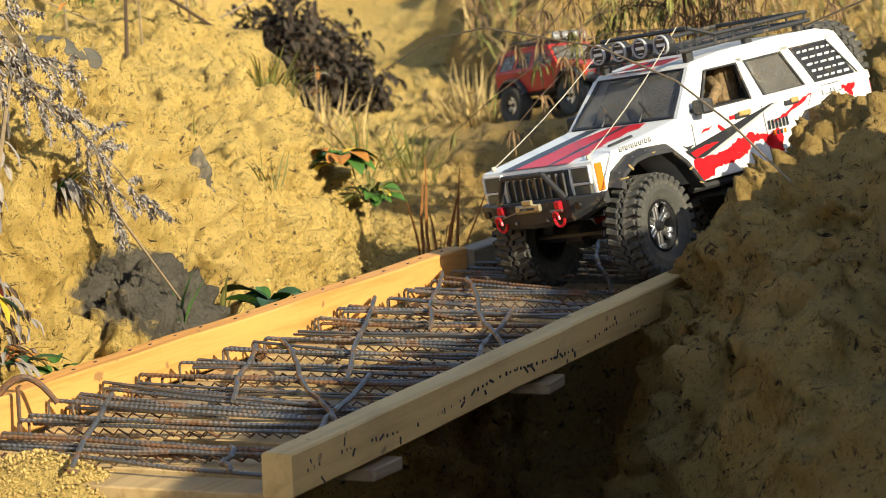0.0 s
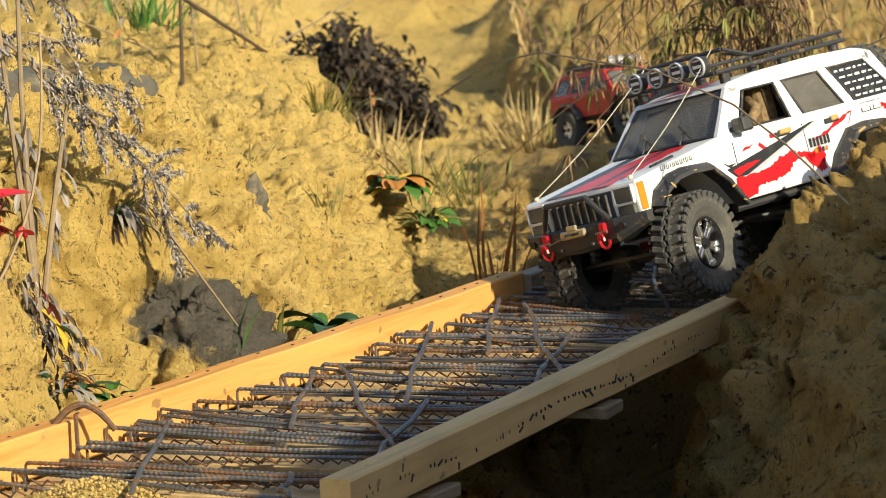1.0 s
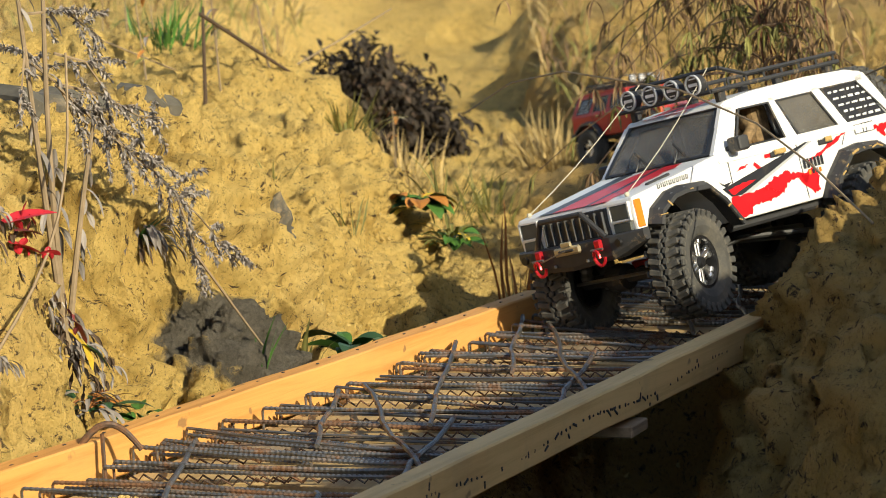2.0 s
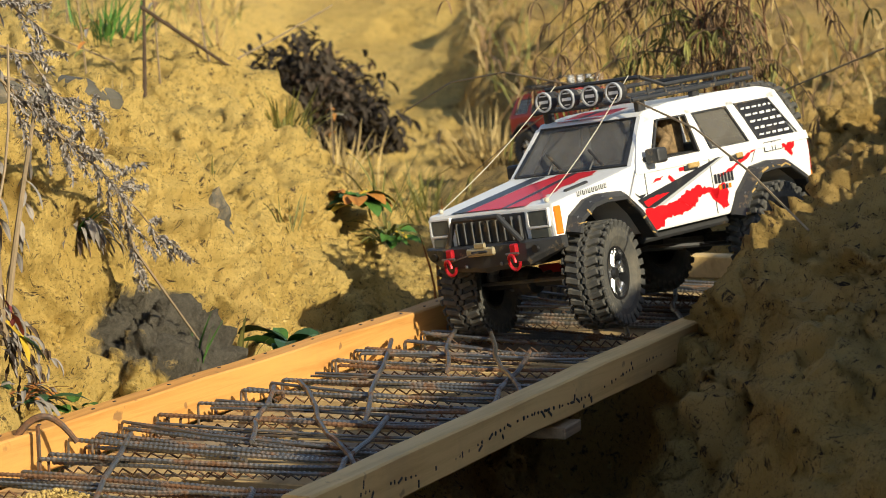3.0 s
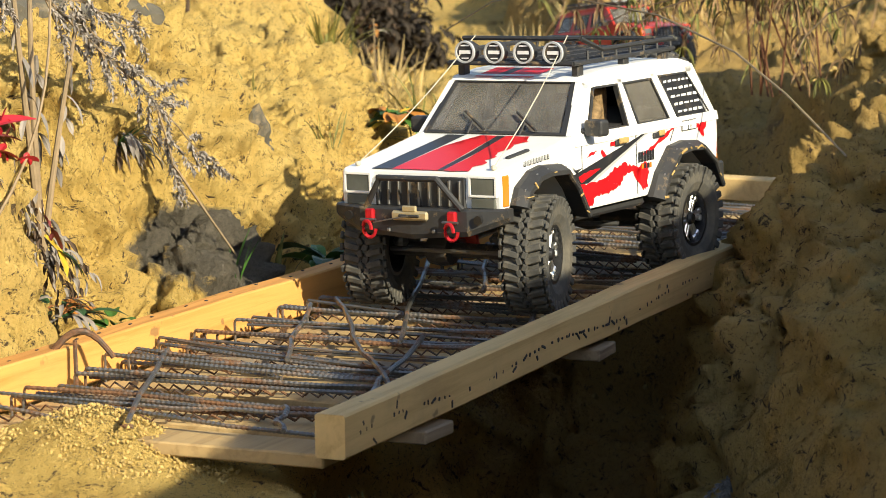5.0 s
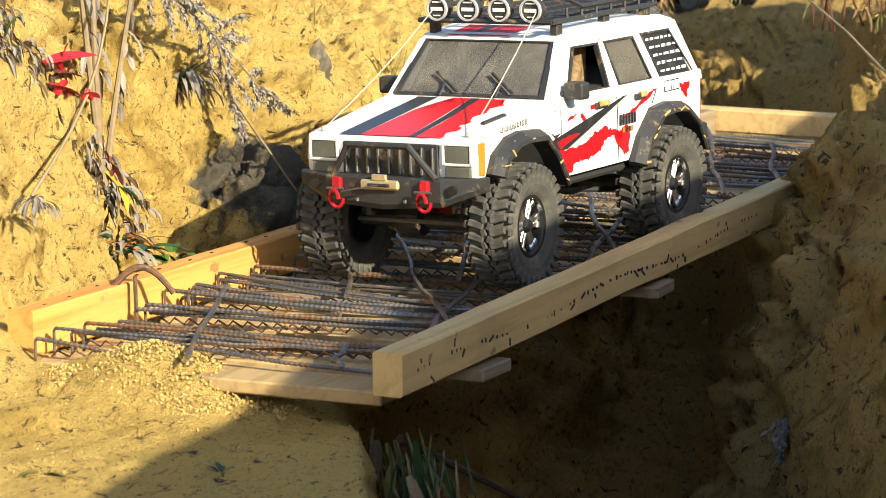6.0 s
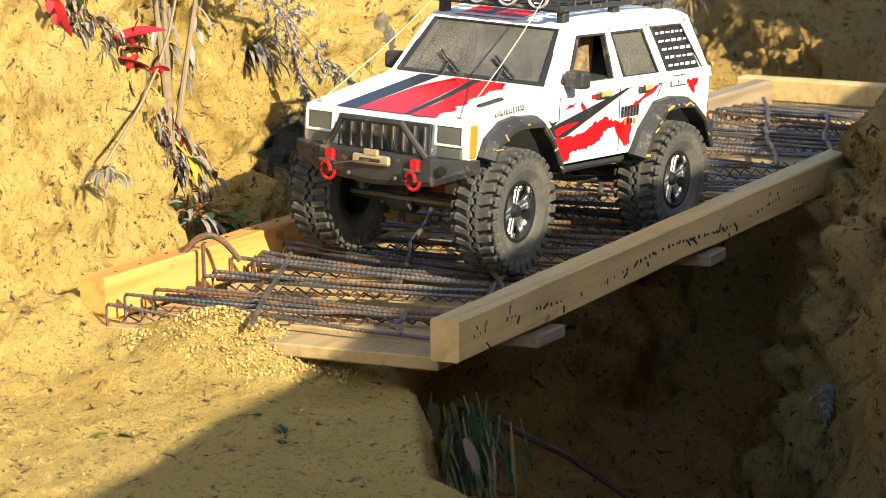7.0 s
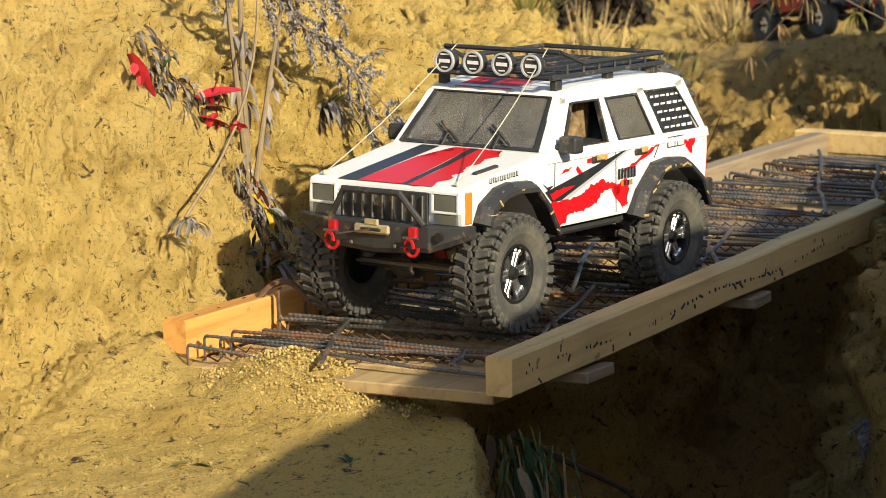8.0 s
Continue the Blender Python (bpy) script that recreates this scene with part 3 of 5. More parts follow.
def jag(pts, amp, seed, per=5):
    """Breaks up the edges of an outline."""
    rng = random.Random(seed)
    out = []
    n = len(pts)
    for k in range(n):
        a, b = Vector(pts[k]), Vector(pts[(k + 1) % n])
        nrm = Vector((-(b - a).y, (b - a).x))
        nrm = nrm.normalized() if nrm.length else nrm
        for i in range(per):
            t = i / per
            out.append(tuple(a.lerp(b, t) + nrm * (rng.uniform(-amp, amp) if i else 0)))
    return out


def flat(pts3):
    bm = bmesh.new()
    bm.faces.new([bm.verts.new(p) for p in pts3])
    bmesh.ops.triangulate(bm, faces=bm.faces[:])
    bmesh.ops.recalc_face_normals(bm, faces=bm.faces[:])
    return bm


def side_decal(pts, side, lift=0.0007, y=0.0925):
    return flat([(x, side * (y + lift), z) for x, z in pts])


def hood_z(x):
    return 0.1462 + (0.222 - x) / (0.222 - 0.080) * 0.0215


def hood_decal(pts, lift=0.0007):
    return flat([(x, y, hood_z(x) + lift) for x, y in pts])


def make_tyre(R=0.059, w=0.045):
    h = w / 2
    prof = [(R * 0.49, -h * 0.74), (R * 0.55, -h * 0.86), (R * 0.68, -h * 1.0), (R * 0.84, -h), (R * 0.91, -h * 0.9), (R * 0.93, -h * 0.5), (R * 0.935, 0), (R * 0.93, h * 0.5), (R * 0.91, h * 0.9), (R * 0.84, h), (R * 0.68, h * 1.0), (R * 0.55, h * 0.86), (R * 0.49, h * 0.74)]
    return lathe(prof, 48, hollow=True)


LUG = {"tread": box(0.0066, 0.0165, 0.0058, bevel=0.0009), "centre": box(0.0075, 0.0058, 0.0058, bevel=0.0009), "shoulder": box(0.0072, 0.0035, 0.012, bevel=0.0008)}
LUG_MESH = {}
for _k, _b in LUG.items():
    LUG_MESH[_k] = bpy.data.meshes.new("tread_lug")
    _b.to_mesh(LUG_MESH[_k])
    LUG_MESH[_k].materials.append(RUBBER)


def lug_poses(R=0.059, w=0.045, lugs=30):
    h = w / 2
    out = []
    for k in range(lugs):
        for side in (-1, 1):
            a = k * math.tau / lugs + (math.pi / lugs if side > 0 else 0)
            out.append(("tread", Matrix.Rotation(-a, 4, "Y") @ Matrix.Translation((0, side * h * 0.5, R * 0.958)) @ Matrix.Rotation(radians(side * 14), 4, "Z")))
            out.append(("centre", Matrix.Rotation(-(a + 0.08), 4, "Y") @ Matrix.Translation((0, side * h * 0.13, R * 0.958)) @ Matrix.Rotation(radians(-side * 20), 4, "Z")))
            out.append(("shoulder", Matrix.Rotation(-a, 4, "Y") @ Matrix.Translation((0, side * h * 0.97, R * 0.875)) @ Matrix.Rotation(radians(-side * 12), 4, "X")))
    return out


def make_rim(side):
    """Split-spoke rim; the outer face looks to +y (side 1) or -y."""
    R, h = 0.036, 0.018
    bms = [lathe([(R * 0.9, -h), (R, -h), (R * 0.96, -h * 0.6), (R * 0.9, 0), (R * 0.96, h * 0.6), (R, h), (R * 0.9, h), (R * 0.86, h * 0.4), (R * 0.84, -h * 0.4)], 36, hollow=True)]
    bms.append(lathe([(0.001, side * h * 0.1), (R * 0.88, side * h * 0.1), (R * 0.88, side * h * 0.02), (0.001, side * h * 0.02)], 36))
    return join(*bms)


def make_spokes(side):
    h = 0.018
    bms = []
    for k in range(6):
        for s in (-1, 1):
            a = k * math.tau / 6 + s * 0.16
            b = box(0.0062, 0.005, 0.0235, bevel=0.0012)
            m = Matrix.Rotation(-a, 4, "Y") @ Matrix.Translation((0, side * h * 0.55, 0.0195)) @ Matrix.Rotation(radians(s * 7), 4, "Y")
            bms.append(moved(b, m))
            b = box(0.0085, 0.006, 0.007, bevel=0.0015)
            bms.append(moved(b, Matrix.Rotation(-a, 4, "Y") @ Matrix.Translation((0, side * h * 0.6, 0.029))))
    return join(*bms)


SMALL = Matrix.Diagonal((0.82, 1, 0.82, 1))


def make_wheel(car, x, y, side):
    rim = part("wheel", moved(make_rim(side), SMALL), DARKRIM, car, "black split-spoke wheel with a lugged mud tyre", smooth=False)
    part("tyre", make_tyre(), RUBBER, rim, "knobbly black mud tyre grey with dust")
    for k, m in lug_poses():
        o = new("tread_lug", LUG_MESH[k])
        o.parent = rim
        o.matrix_local = m
    part("spokes", moved(make_spokes(side), SMALL), CHROME, rim, "machined bright spokes")
    part("hub_cap", lathe([(0.0005, side * 0.017), (0.005, side * 0.0165), (0.0065, side * 0.013), (0.0065, side * 0.002), (0.0005, side * 0.002)], 16), DARKRIM, rim)
    rim.location = (x, y, 0.058)
    return rim


FL, FR = ((0.205, 0.112), (0.197, 0.128), (0.172, 0.1415), (0.150, 0.1445), (0.112, 0.1425), (0.088, 0.122), (0.066, 0.091)), None
RL = ((-0.086, 0.088), (-0.100, 0.112), (-0.130, 0.1370), (-0.160, 0.1400), (-0.192, 0.1375), (-0.222, 0.118), (-0.240, 0.089))


def make_car(name, label, white, red=False):
    car = thing(name, label, "model car")
    # lower body with its arches
    out = [(0.222, 0.107), (0.224, 0.125), (0.222, 0.1462), (0.150, 0.1570), (0.080, 0.1677), (-0.250, 0.1660), (-0.251, 0.140), (-0.247, 0.096), (-0.238, 0.092)]
    out += [(x, z) for x, z in RL[::-1]][1:-1] + [(-0.084, 0.090), (0.064, 0.090)] + [(x, z) for x, z in FL[::-1]][1:-1] + [(0.208, 0.108)]
    body = part("body", prism(out, -0.0925, 0.0925, 0.0032), white, car, "crimson painted body shell" if red else "white painted body shell with red and black graphics")
    part("cabin_floor", box(0.31, 0.165, 0.003, (-0.085, 0, 0.1685)), CARPET, car)
    # cab
    roof_out = [(0.034, 0.2195), (0.026, 0.2245), (-0.02, 0.2290), (-0.12, 0.2305), (-0.19, 0.2280), (-0.216, 0.2225), (-0.219, 0.2175), (0.0, 0.2175)]
    roof = part("roof", prism(roof_out, -0.0775, 0.0775, 0.0022), white, car)
    for s in (1, -1):
        for nm, q in (("a_pillar", [(0.080, 0.166), (0.061, 0.166), (0.017, 0.2165), (0.0335, 0.2195)]),
                      ("b_pillar", [(-0.047, 0.160), (-0.068, 0.160), (-0.053, 0.2165), (-0.0435, 0.2165)]),
                      ("c_pillar", [(-0.141, 0.160), (-0.160, 0.160), (-0.134, 0.2165), (-0.119, 0.2165)]),
                      ("d_pillar", [(-0.235, 0.158), (-0.250, 0.160), (-0.219, 0.2205), (-0.199, 0.2165)]),
                      ("roof_rail", [(0.032, 0.2125), (0.030, 0.2205), (-0.216, 0.2205), (-0.214, 0.2120)]),
                      ("belt_line", [(0.074, 0.157), (0.079, 0.1685), (-0.250, 0.1665), (-0.250, 0.157)])):
            part(nm, cab_panel(q, s, 0.006, 0.0006 if nm != "belt_line" else 0.0017), white, car)
        fw = [(0.041, 0.1685), (-0.047, 0.1665), (-0.0430, 0.2125), (0.010, 0.2130)]
        rw = [(-0.068, 0.1665), (-0.141, 0.1660), (-0.119, 0.2125), (-0.0535, 0.2125)]
        qw = [(-0.159, 0.1655), (-0.236, 0.1645), (-0.201, 0.2130), (-0.134, 0.2135)]
        vent = [(0.061, 0.168), (0.043, 0.168), (0.012, 0.2125), (0.018, 0.2150)]
        part("vent_panel", cab_panel(vent, s, 0.003, -0.0005), white, car)
        for q in (fw, rw, qw):
            part("window_seal", frame_of(q, s), TRIM, car)
        part("side_window", cab_panel(rw, s, 0.001, -0.001), PANE, car, "dusty side window")
        if s < 0:
            part("side_window", cab_panel(fw, s, 0.001, -0.001), PANE, car)
        w = part("quarter_window", cab_panel(qw, s, 0.0015, -0.0008), BLACKP, car, "black quarter panel with rows of small white print")
        rng = random.Random(3)
        for r in range(5):
            zz = 0.2055 - r * 0.0083
            x = -0.146 - r * 0.0045
            while x > -0.205 - r * 0.0045:
                ln = rng.uniform(0.004, 0.011)
                ln = min(ln, x + 0.212 + r * 0.0045)
                h = rng.uniform(0.0016, 0.003)
                part("print_bar", cab_panel([(x, zz - h / 2), (x - ln, zz - h / 2), (x - ln - 0.001, zz + h / 2), (x - 0.001, zz + h / 2)], s, 0.0006, 0.0002), STICKER, w)
                x -= ln + 0.0045
        # door gaps, handles and mirror
        for xs in ([(0.060, 0.157), (0.060, 0.108), (0.052, 0.094)], [(-0.058, 0.158), (-0.060, 0.094)], [(-0.146, 0.157), (-0.136, 0.143)]):
            part("door_gap", tube([(x, s * 0.0927, z) for x, z in xs], 0.0007, 4), TRIM, body)
        for hx, mud in ((-0.022, True), (-0.108, False)):
            part("door_handle", box(0.024, 0.004, 0.006, (hx, s * 0.0935, 0.1525), 0.001), TRIM, car)
            mm = box(0.020 if mud else 0.012, 0.003, 0.006, (hx - 0.004, s * 0.0955, 0.1545), 0.001)
            part("mud_smear", mm, MUD, car)
        part("mirror", moved(box(0.016, 0.022, 0.017, bevel=0.003, seg=2), pose(0.048, s * 0.104, 0.1745, 0, 0, s * -8)), TRIM, car)
        part("mirror_arm", tube([(0.052, s * 0.088, 0.171), (0.048, s * 0.102, 0.173)], 0.003, 6), TRIM, car)
        # flares
        for arch in (FL, RL):
            rings = []
            for i, (x, z) in enumerate(arch):
                a = arch[max(0, i - 1)]
                b = arch[min(len(arch) - 1, i + 1)]
                t = Vector((b[0] - a[0], b[1] - a[1])).normalized()
                nx, nz = (-t.y, t.x) if arch is FL else (-t.y, t.x)
                cx = (FL[3][0] if arch is FL else RL[3][0])
                if (x - cx) * nx + (z - 0.09) * nz < 0:
                    nx, nz = -nx, -nz
                o = 0.002
                rings.append([(x + nx * o, s * 0.0915, z + nz * o), (x + nx * o * 0.8, s * 0.098, z + nz * o * 0.8), (x - nx * 0.004, s * 0.1085, z - nz * 0.004), (x - nx * 0.0085, s * 0.109, z - nz * 0.0085), (x - nx * 0.0095, s * 0.107, z - nz * 0.0095), (x - nx * 0.008, s * 0.088, z - nz * 0.008)])
            fl = part("fender_flare", loft(rings), TRIM, car, "black bolt-on fender flare edged with dry mud")
            for i, (x, z) in enumerate(arch[1:-1]):
                nx, nz = (x - (0.15 if arch is FL else -0.163)), z - 0.08
                k = math.hypot(nx, nz)
                part("rivet", moved(box(0.004, 0.002, 0.004, bevel=0.0008), Matrix.Translation((x - nx / k * 0.003, s * 0.1035, z - nz / k * 0.003))), METAL, fl)
            rng2 = random.Random(9 if arch is FL else 11)
            clods = []
            for i in range(len(arch) - 1):
                for t in (0.2, 0.5, 0.8):
                    if rng2.random() < (0.3 if arch is FL else 0.5):
                        x, z = arch[i][0] + (arch[i + 1][0] - arch[i][0]) * t, arch[i][1] + (arch[i + 1][1] - arch[i][1]) * t
                        clods.append(moved(box(rng2.uniform(0.003, 0.014), 0.0016, rng2.uniform(0.0012, 0.0030), bevel=0.0005), pose(x + (0.15 - x if arch is FL else -0.163 - x) * 0.09, s * 0.1085, z - 0.005, 0, rng2.uniform(-50, 50), 0)))
            for q in clods:
                part("mud_smear", q, MUD, fl)
        part("inner_arch", prism([(0.20, 0.112), (0.17, 0.139), (0.11, 0.139), (0.07, 0.095)], s * 0.03, s * 0.034), TRIM, car)
        part("tail_light", box(0.005, 0.02, 0.034, (-0.2505, s * 0.081, 0.137), 0.001), TAIL, car)
        part("tail_light", box(0.005, 0.02, 0.014, (-0.2505, s * 0.081, 0.112), 0.001), AMBER, car)
        part("rock_slider", tube([(0.068, s * 0.080, 0.084), (-0.088, s * 0.080, 0.084)], 0.005, 8), TRIM, car)
    # windscreen: a pane in a black seal
    ws = [(0.0775, 0.0845, 0.1690), (0.0775, -0.0845, 0.1690), (0.0305, -0.0735, 0.2195), (0.0305, 0.0735, 0.2195)]
    nrm = (Vector(ws[1]) - Vector(ws[0])).cross(Vector(ws[3]) - Vector(ws[0])).normalized()
    nrm = nrm if nrm.x > 0 else -nrm
    def slab(q, t, off):
        return loft([[Vector(p) + nrm * off for p in q], [Vector(p) + nrm * (off - t) for p in q]])
    part("windscreen", slab(ws, 0.001, -0.0005), SCREEN, car, "grey-tinted windscreen with dust and a painted grey sheen")
    cc = sum((Vector(p) for p in ws), Vector()) / 4
    ins = [Vector(p) + (cc - Vector(p)) * 0.075 for p in ws]
    part("windscreen_seal", join(*[slab([ws[k], ws[(k + 1) % 4], ins[(k + 1) % 4], ins[k]], 0.002, 0.0012) for k in range(4)]), TRIM, car)
    for y0, y1 in ((0.05, -0.002), (-0.012, -0.064)):
        a = Vector((0.0765, y0 - 0.003, 0.1705)) + nrm * 0.004
        b = Vector((0.060, y1 + 0.022, 0.1875)) + nrm * 0.004
        part("wiper", join(tube([(0.081, y0 - 0.018, 0.169), a.lerp(b, 0.5)], 0.0013, 5), tube([a + Vector((0, 0.004, 0)), b], 0.0016, 5)), TRIM, car)
    part("rear_window", moved(box(0.002, 0.14, 0.05), pose(-0.233, 0, 0.19, 0, 29, 0)), BLACKP, car)
    part("tailgate", moved(box(0.004, 0.16, 0.012), pose(-0.246, 0, 0.166, 0, 0, 0)), white, car)
    # nose: grille, lamps, markers
    grille = part("grille", box(0.006, 0.104, 0.032, (0.2225, 0.0, 0.1245), 0.001), TRIM, car, "black grille with bright vertical bars")
    for k in range(9):
        y = -0.047 + k * 0.01175
        part("grille_bar", box(0.005, 0.0026, 0.026, (0.2262, y, 0.1245), 0.0006), METAL, grille)
    for s in (1, -1):
        hl = part("headlight", box(0.005, 0.0265, 0.0165, (0.2235, s * 0.0725, 0.1322), 0.001), LENS, car, "smoked square headlight")
        part("headlight_rim", join(box(0.006, 0.030, 0.002, (0.2237, s * 0.0725, 0.1415)), box(0.006, 0.030, 0.002, (0.2237, s * 0.0725, 0.123)), box(0.006, 0.002, 0.02, (0.2237, s * 0.0872, 0.132)), box(0.006, 0.002, 0.02, (0.2237, s * 0.0578, 0.132))), white, hl)
        part("fog_panel", box(0.005, 0.027, 0.0105, (0.2235, s * 0.0725, 0.1155), 0.001), LENS, car)
        part("side_marker", box(0.011, 0.004, 0.031, (0.2155, s * 0.0918, 0.1275), 0.001), AMBER, car, "amber side marker lamp")
    # front bumper with hoop, fairlead and shackles
    rings = []
    for y, x0, x1, z0, z1 in ((-0.1, 0.214, 0.224, 0.098, 0.111), (-0.062, 0.214, 0.240, 0.084, 0.1105), (0.0, 0.214, 0.243, 0.080, 0.1105), (0.062, 0.214, 0.240, 0.084, 0.1105), (0.1, 0.214, 0.224, 0.098, 0.111)):
        rings.append([(x0, y, z0), (x1 - 0.003, y, z0), (x1, y, z0 + 0.005), (x1, y, z1 - 0.002), (x1 - 0.002, y, z1), (x0, y, z1)])
    bump_ = part("front_bumper", loft(rings), TRIM, car, "black steel front bumper with hoop")
    part("bull_bar", tube([(0.236, -0.056, 0.110), (0.242, -0.036, 0.1400), (0.242, 0.030, 0.1400), (0.238, 0.056, 0.110)], 0.0034, 8), TRIM, car)
    part("fairlead", join(box(0.005, 0.042, 0.0095, (0.245, 0, 0.1035), 0.002), box(0.004, 0.016, 0.006, (0.2455, 0, 0.1105), 0.001)), GOLD, car, "pale alloy winch fairlead")
    part("fairlead_slot", box(0.003, 0.024, 0.003, (0.2475, 0, 0.1035), 0.001), TRIM, car)
    part("winch_line", tube([(0.249, 0.0, 0.1035), (0.251, -0.026, 0.099), (0.25, -0.04, 0.096)], 0.0008, 5), METAL, car)
    for s in (1, -1):
        ring = [(0.2475 + 0.004 * math.cos(a * 0.5), s * 0.0475 + 0.006 * math.cos(a), 0.089 + 0.0085 * math.sin(a)) for a in [k * math.tau / 14 for k in range(15)]]
        sh = part("shackle", join(tube(ring, 0.0019, 6), box(0.006, 0.010, 0.013, (0.2435, s * 0.0475, 0.1025), 0.0015)), REDM, car, "red anodised bow shackle")
        part("shackle_pin", tube([(0.2475, s * 0.0475 - 0.009, 0.0985), (0.2475, s * 0.0475 + 0.009, 0.0985)], 0.0015, 6), METAL, sh)
        part("bumper_bolt", box(0.003, 0.004, 0.004, (0.2435, s * 0.026, 0.0885), 0.001), METAL, bump_)
        part("tow_eye", lathe([(0.0005, 0.2415), (0.0045, 0.2415), (0.0045, 0.238), (0.0005, 0.238)], 12, "x"), DARKRIM, bump_).location = (0, s * 0.075, 0.101)
    part("rear_bumper", box(0.014, 0.19, 0.02, (-0.254, 0, 0.1), 0.002), TRIM, car)
    # running gear
    for ax in (0.1555, -0.1555):
        part("axle", tube([(ax, -0.075, 0.058), (ax, 0.075, 0.058)], 0.0075, 10), TRIM, car)
        part("differential", moved(lathe([(0.004, -0.016), (0.015, -0.012), (0.017, 0), (0.015, 0.012), (0.004, 0.016)], 16), Matrix.Translation((ax, -0.018, 0.058))), TRIM, car)
        for s in (1, -1):
            sp = tube([(ax + 0.01, s * 0.062, 0.062), (ax + 0.004, s * 0.055, 0.135)], 0.0065, 10, 1.0, 0.25, 0.004)
            part("shock_absorber", sp, METAL, car)
            part("link_rod", tube([(ax, s * 0.045, 0.05), (0, s * 0.03, 0.068)], 0.003, 6), METAL, car)
    part("steering_link", tube([(0.178, -0.066, 0.060), (0.178, 0.066, 0.060)], 0.0022, 6), METAL, car)
    part("chassis", join(box(0.40, 0.012, 0.022, (0.0, 0.032, 0.09), 0.002), box(0.40, 0.012, 0.022, (0.0, -0.032, 0.09), 0.002), box(0.09, 0.06, 0.02, (0.01, 0, 0.075), 0.004)), TRIM, car)
    part("drive_shaft", tube([(0.14, -0.015, 0.06), (0.02, 0, 0.075), (-0.14, 0, 0.06)], 0.0035, 8), METAL, car)
    part("front_skid", moved(box(0.004, 0.03, 0.02), pose(0.12, -0.012, 0.062, 0, 20, 0)), CRIMSON, car)
    # roof rack
    loop = [(0.016, 0.070, 0.2630), (-0.022, 0.074, 0.2495), (-0.182, 0.074, 0.2500), (-0.182, -0.074, 0.2500), (-0.022, -0.074, 0.2495), (0.016, -0.070, 0.2630), (0.016, 0.070, 0.2630)]
    rack = part("roof_rack", tube(loop, 0.0026, 6), TRIM, car, "black tubular roof rack")
    for p in ([(0.040, -0.074, 0.2385), (0.040, 0.074, 0.2385)], [(0.040, 0.074, 0.2385), (-0.185, 0.074, 0.2395)], [(0.040, -0.074, 0.2385), (-0.185, -0.074, 0.2395)], [(-0.185, -0.074, 0.2395), (-0.185, 0.074, 0.2395)]):
        part("rack_rail", tube(p, 0.0026, 6), TRIM, rack)
    for k in range(15):
        x = 0.03 - k * 0.015
        part("rack_slat", tube([(x, -0.073, 0.2390), (x, 0.073, 0.2390)], 0.0012, 5), TRIM, rack)
    for y in (-0.045, -0.015, 0.015, 0.045):
        part("rack_slat", tube([(0.04, y, 0.2392), (-0.185, y, 0.24)], 0.0011, 5), TRIM, rack)
    for s in (1, -1):
        for k in range(7):
            x = 0.008 - k * 0.031
            part("rack_post", tube([(x, s * 0.074, 0.239), (x, s * 0.0735, 0.2500)], 0.0016, 5), TRIM, rack)
        for x in (0.02, -0.08, -0.17):
            part("rack_foot", box(0.012, 0.008, 0.016, (x, s * 0.068, 0.2325), 0.001), TRIM, rack)
    for k in range(4):
        y = -0.0525 + k * 0.035
        lamp = part("spot_lamp", moved(lathe([(0.001, 0.0165), (0.0098, 0.0165), (0.0110, 0.0178), (0.0115, 0.0150), (0.0108, 0.006), (0.006, 0.0), (0.001, 0.0)], 24, "x"), Matrix.Translation((0.026, y, 0.2500))), TRIM, car, "round black spot lamp with a pale rim")
        part("lamp_rim", moved(lathe([(0.0098, 0.0188), (0.0116, 0.0188), (0.0119, 0.0160), (0.0098, 0.0160)], 24, "x", True), Matrix.Translation((0.026, y, 0.2500))), GREYP, lamp)
        part("lamp_print", join(box(0.0006, 0.0135, 0.0036, (0.0433, y, 0.2500)), box(0.0006, 0.010, 0.0014, (0.0433, y, 0.2568)), box(0.0006, 0.008, 0.0012, (0.0433, y, 0.2436))), STICKER, lamp)
    # cords from the bonnet's corners to the rack
    for s in (1, -1):
        a, b = Vector((0.214, s * 0.079, 0.150)), Vector((0.016, s * 0.055, 0.266))
        part("limb_riser", tube([a.lerp(b, t) + Vector((0, 0, -0.006 * math.sin(t * math.pi))) for t in (0, 0.2, 0.4, 0.6, 0.8, 1)], 0.0006, 5), STRING, car, "pale cord from bonnet to roof rack")
        part("cord_knot", moved(box(0.006, 0.005, 0.005, bevel=0.0015), Matrix.Translation(a)), STRING, car)
    if not red:
        graphics(body, roof)
        # seated doll, one plain shape
        doll = join(moved(lathe([(0.004, -0.03), (0.02, -0.025), (0.024, 0.0), (0.018, 0.02), (0.008, 0.026)], 14), pose(-0.02, 0.032, 0.180, 90, 0, 0)), moved(lathe([(0.002, -0.013), (0.011, -0.006), (0.012, 0.004), (0.002, 0.014)], 12), pose(-0.02, 0.032, 0.211, 90, 0, 0)),
                    tube([(-0.022, 0.050, 0.197), (-0.018, 0.068, 0.186), (0.006, 0.072, 0.1705)], 0.0085, 8, 0.7))
        part("driver_doll", doll, CAMO, car, "small seated figure in brown camouflage cloth", smooth=True)
        part("seat", box(0.03, 0.05, 0.05, (-0.048, 0.035, 0.188), 0.008, 2), CAMO, car)
        part("seat", box(0.03, 0.05, 0.05, (-0.048, -0.035, 0.188), 0.008, 2), CARPET, car)
    wheels = {}
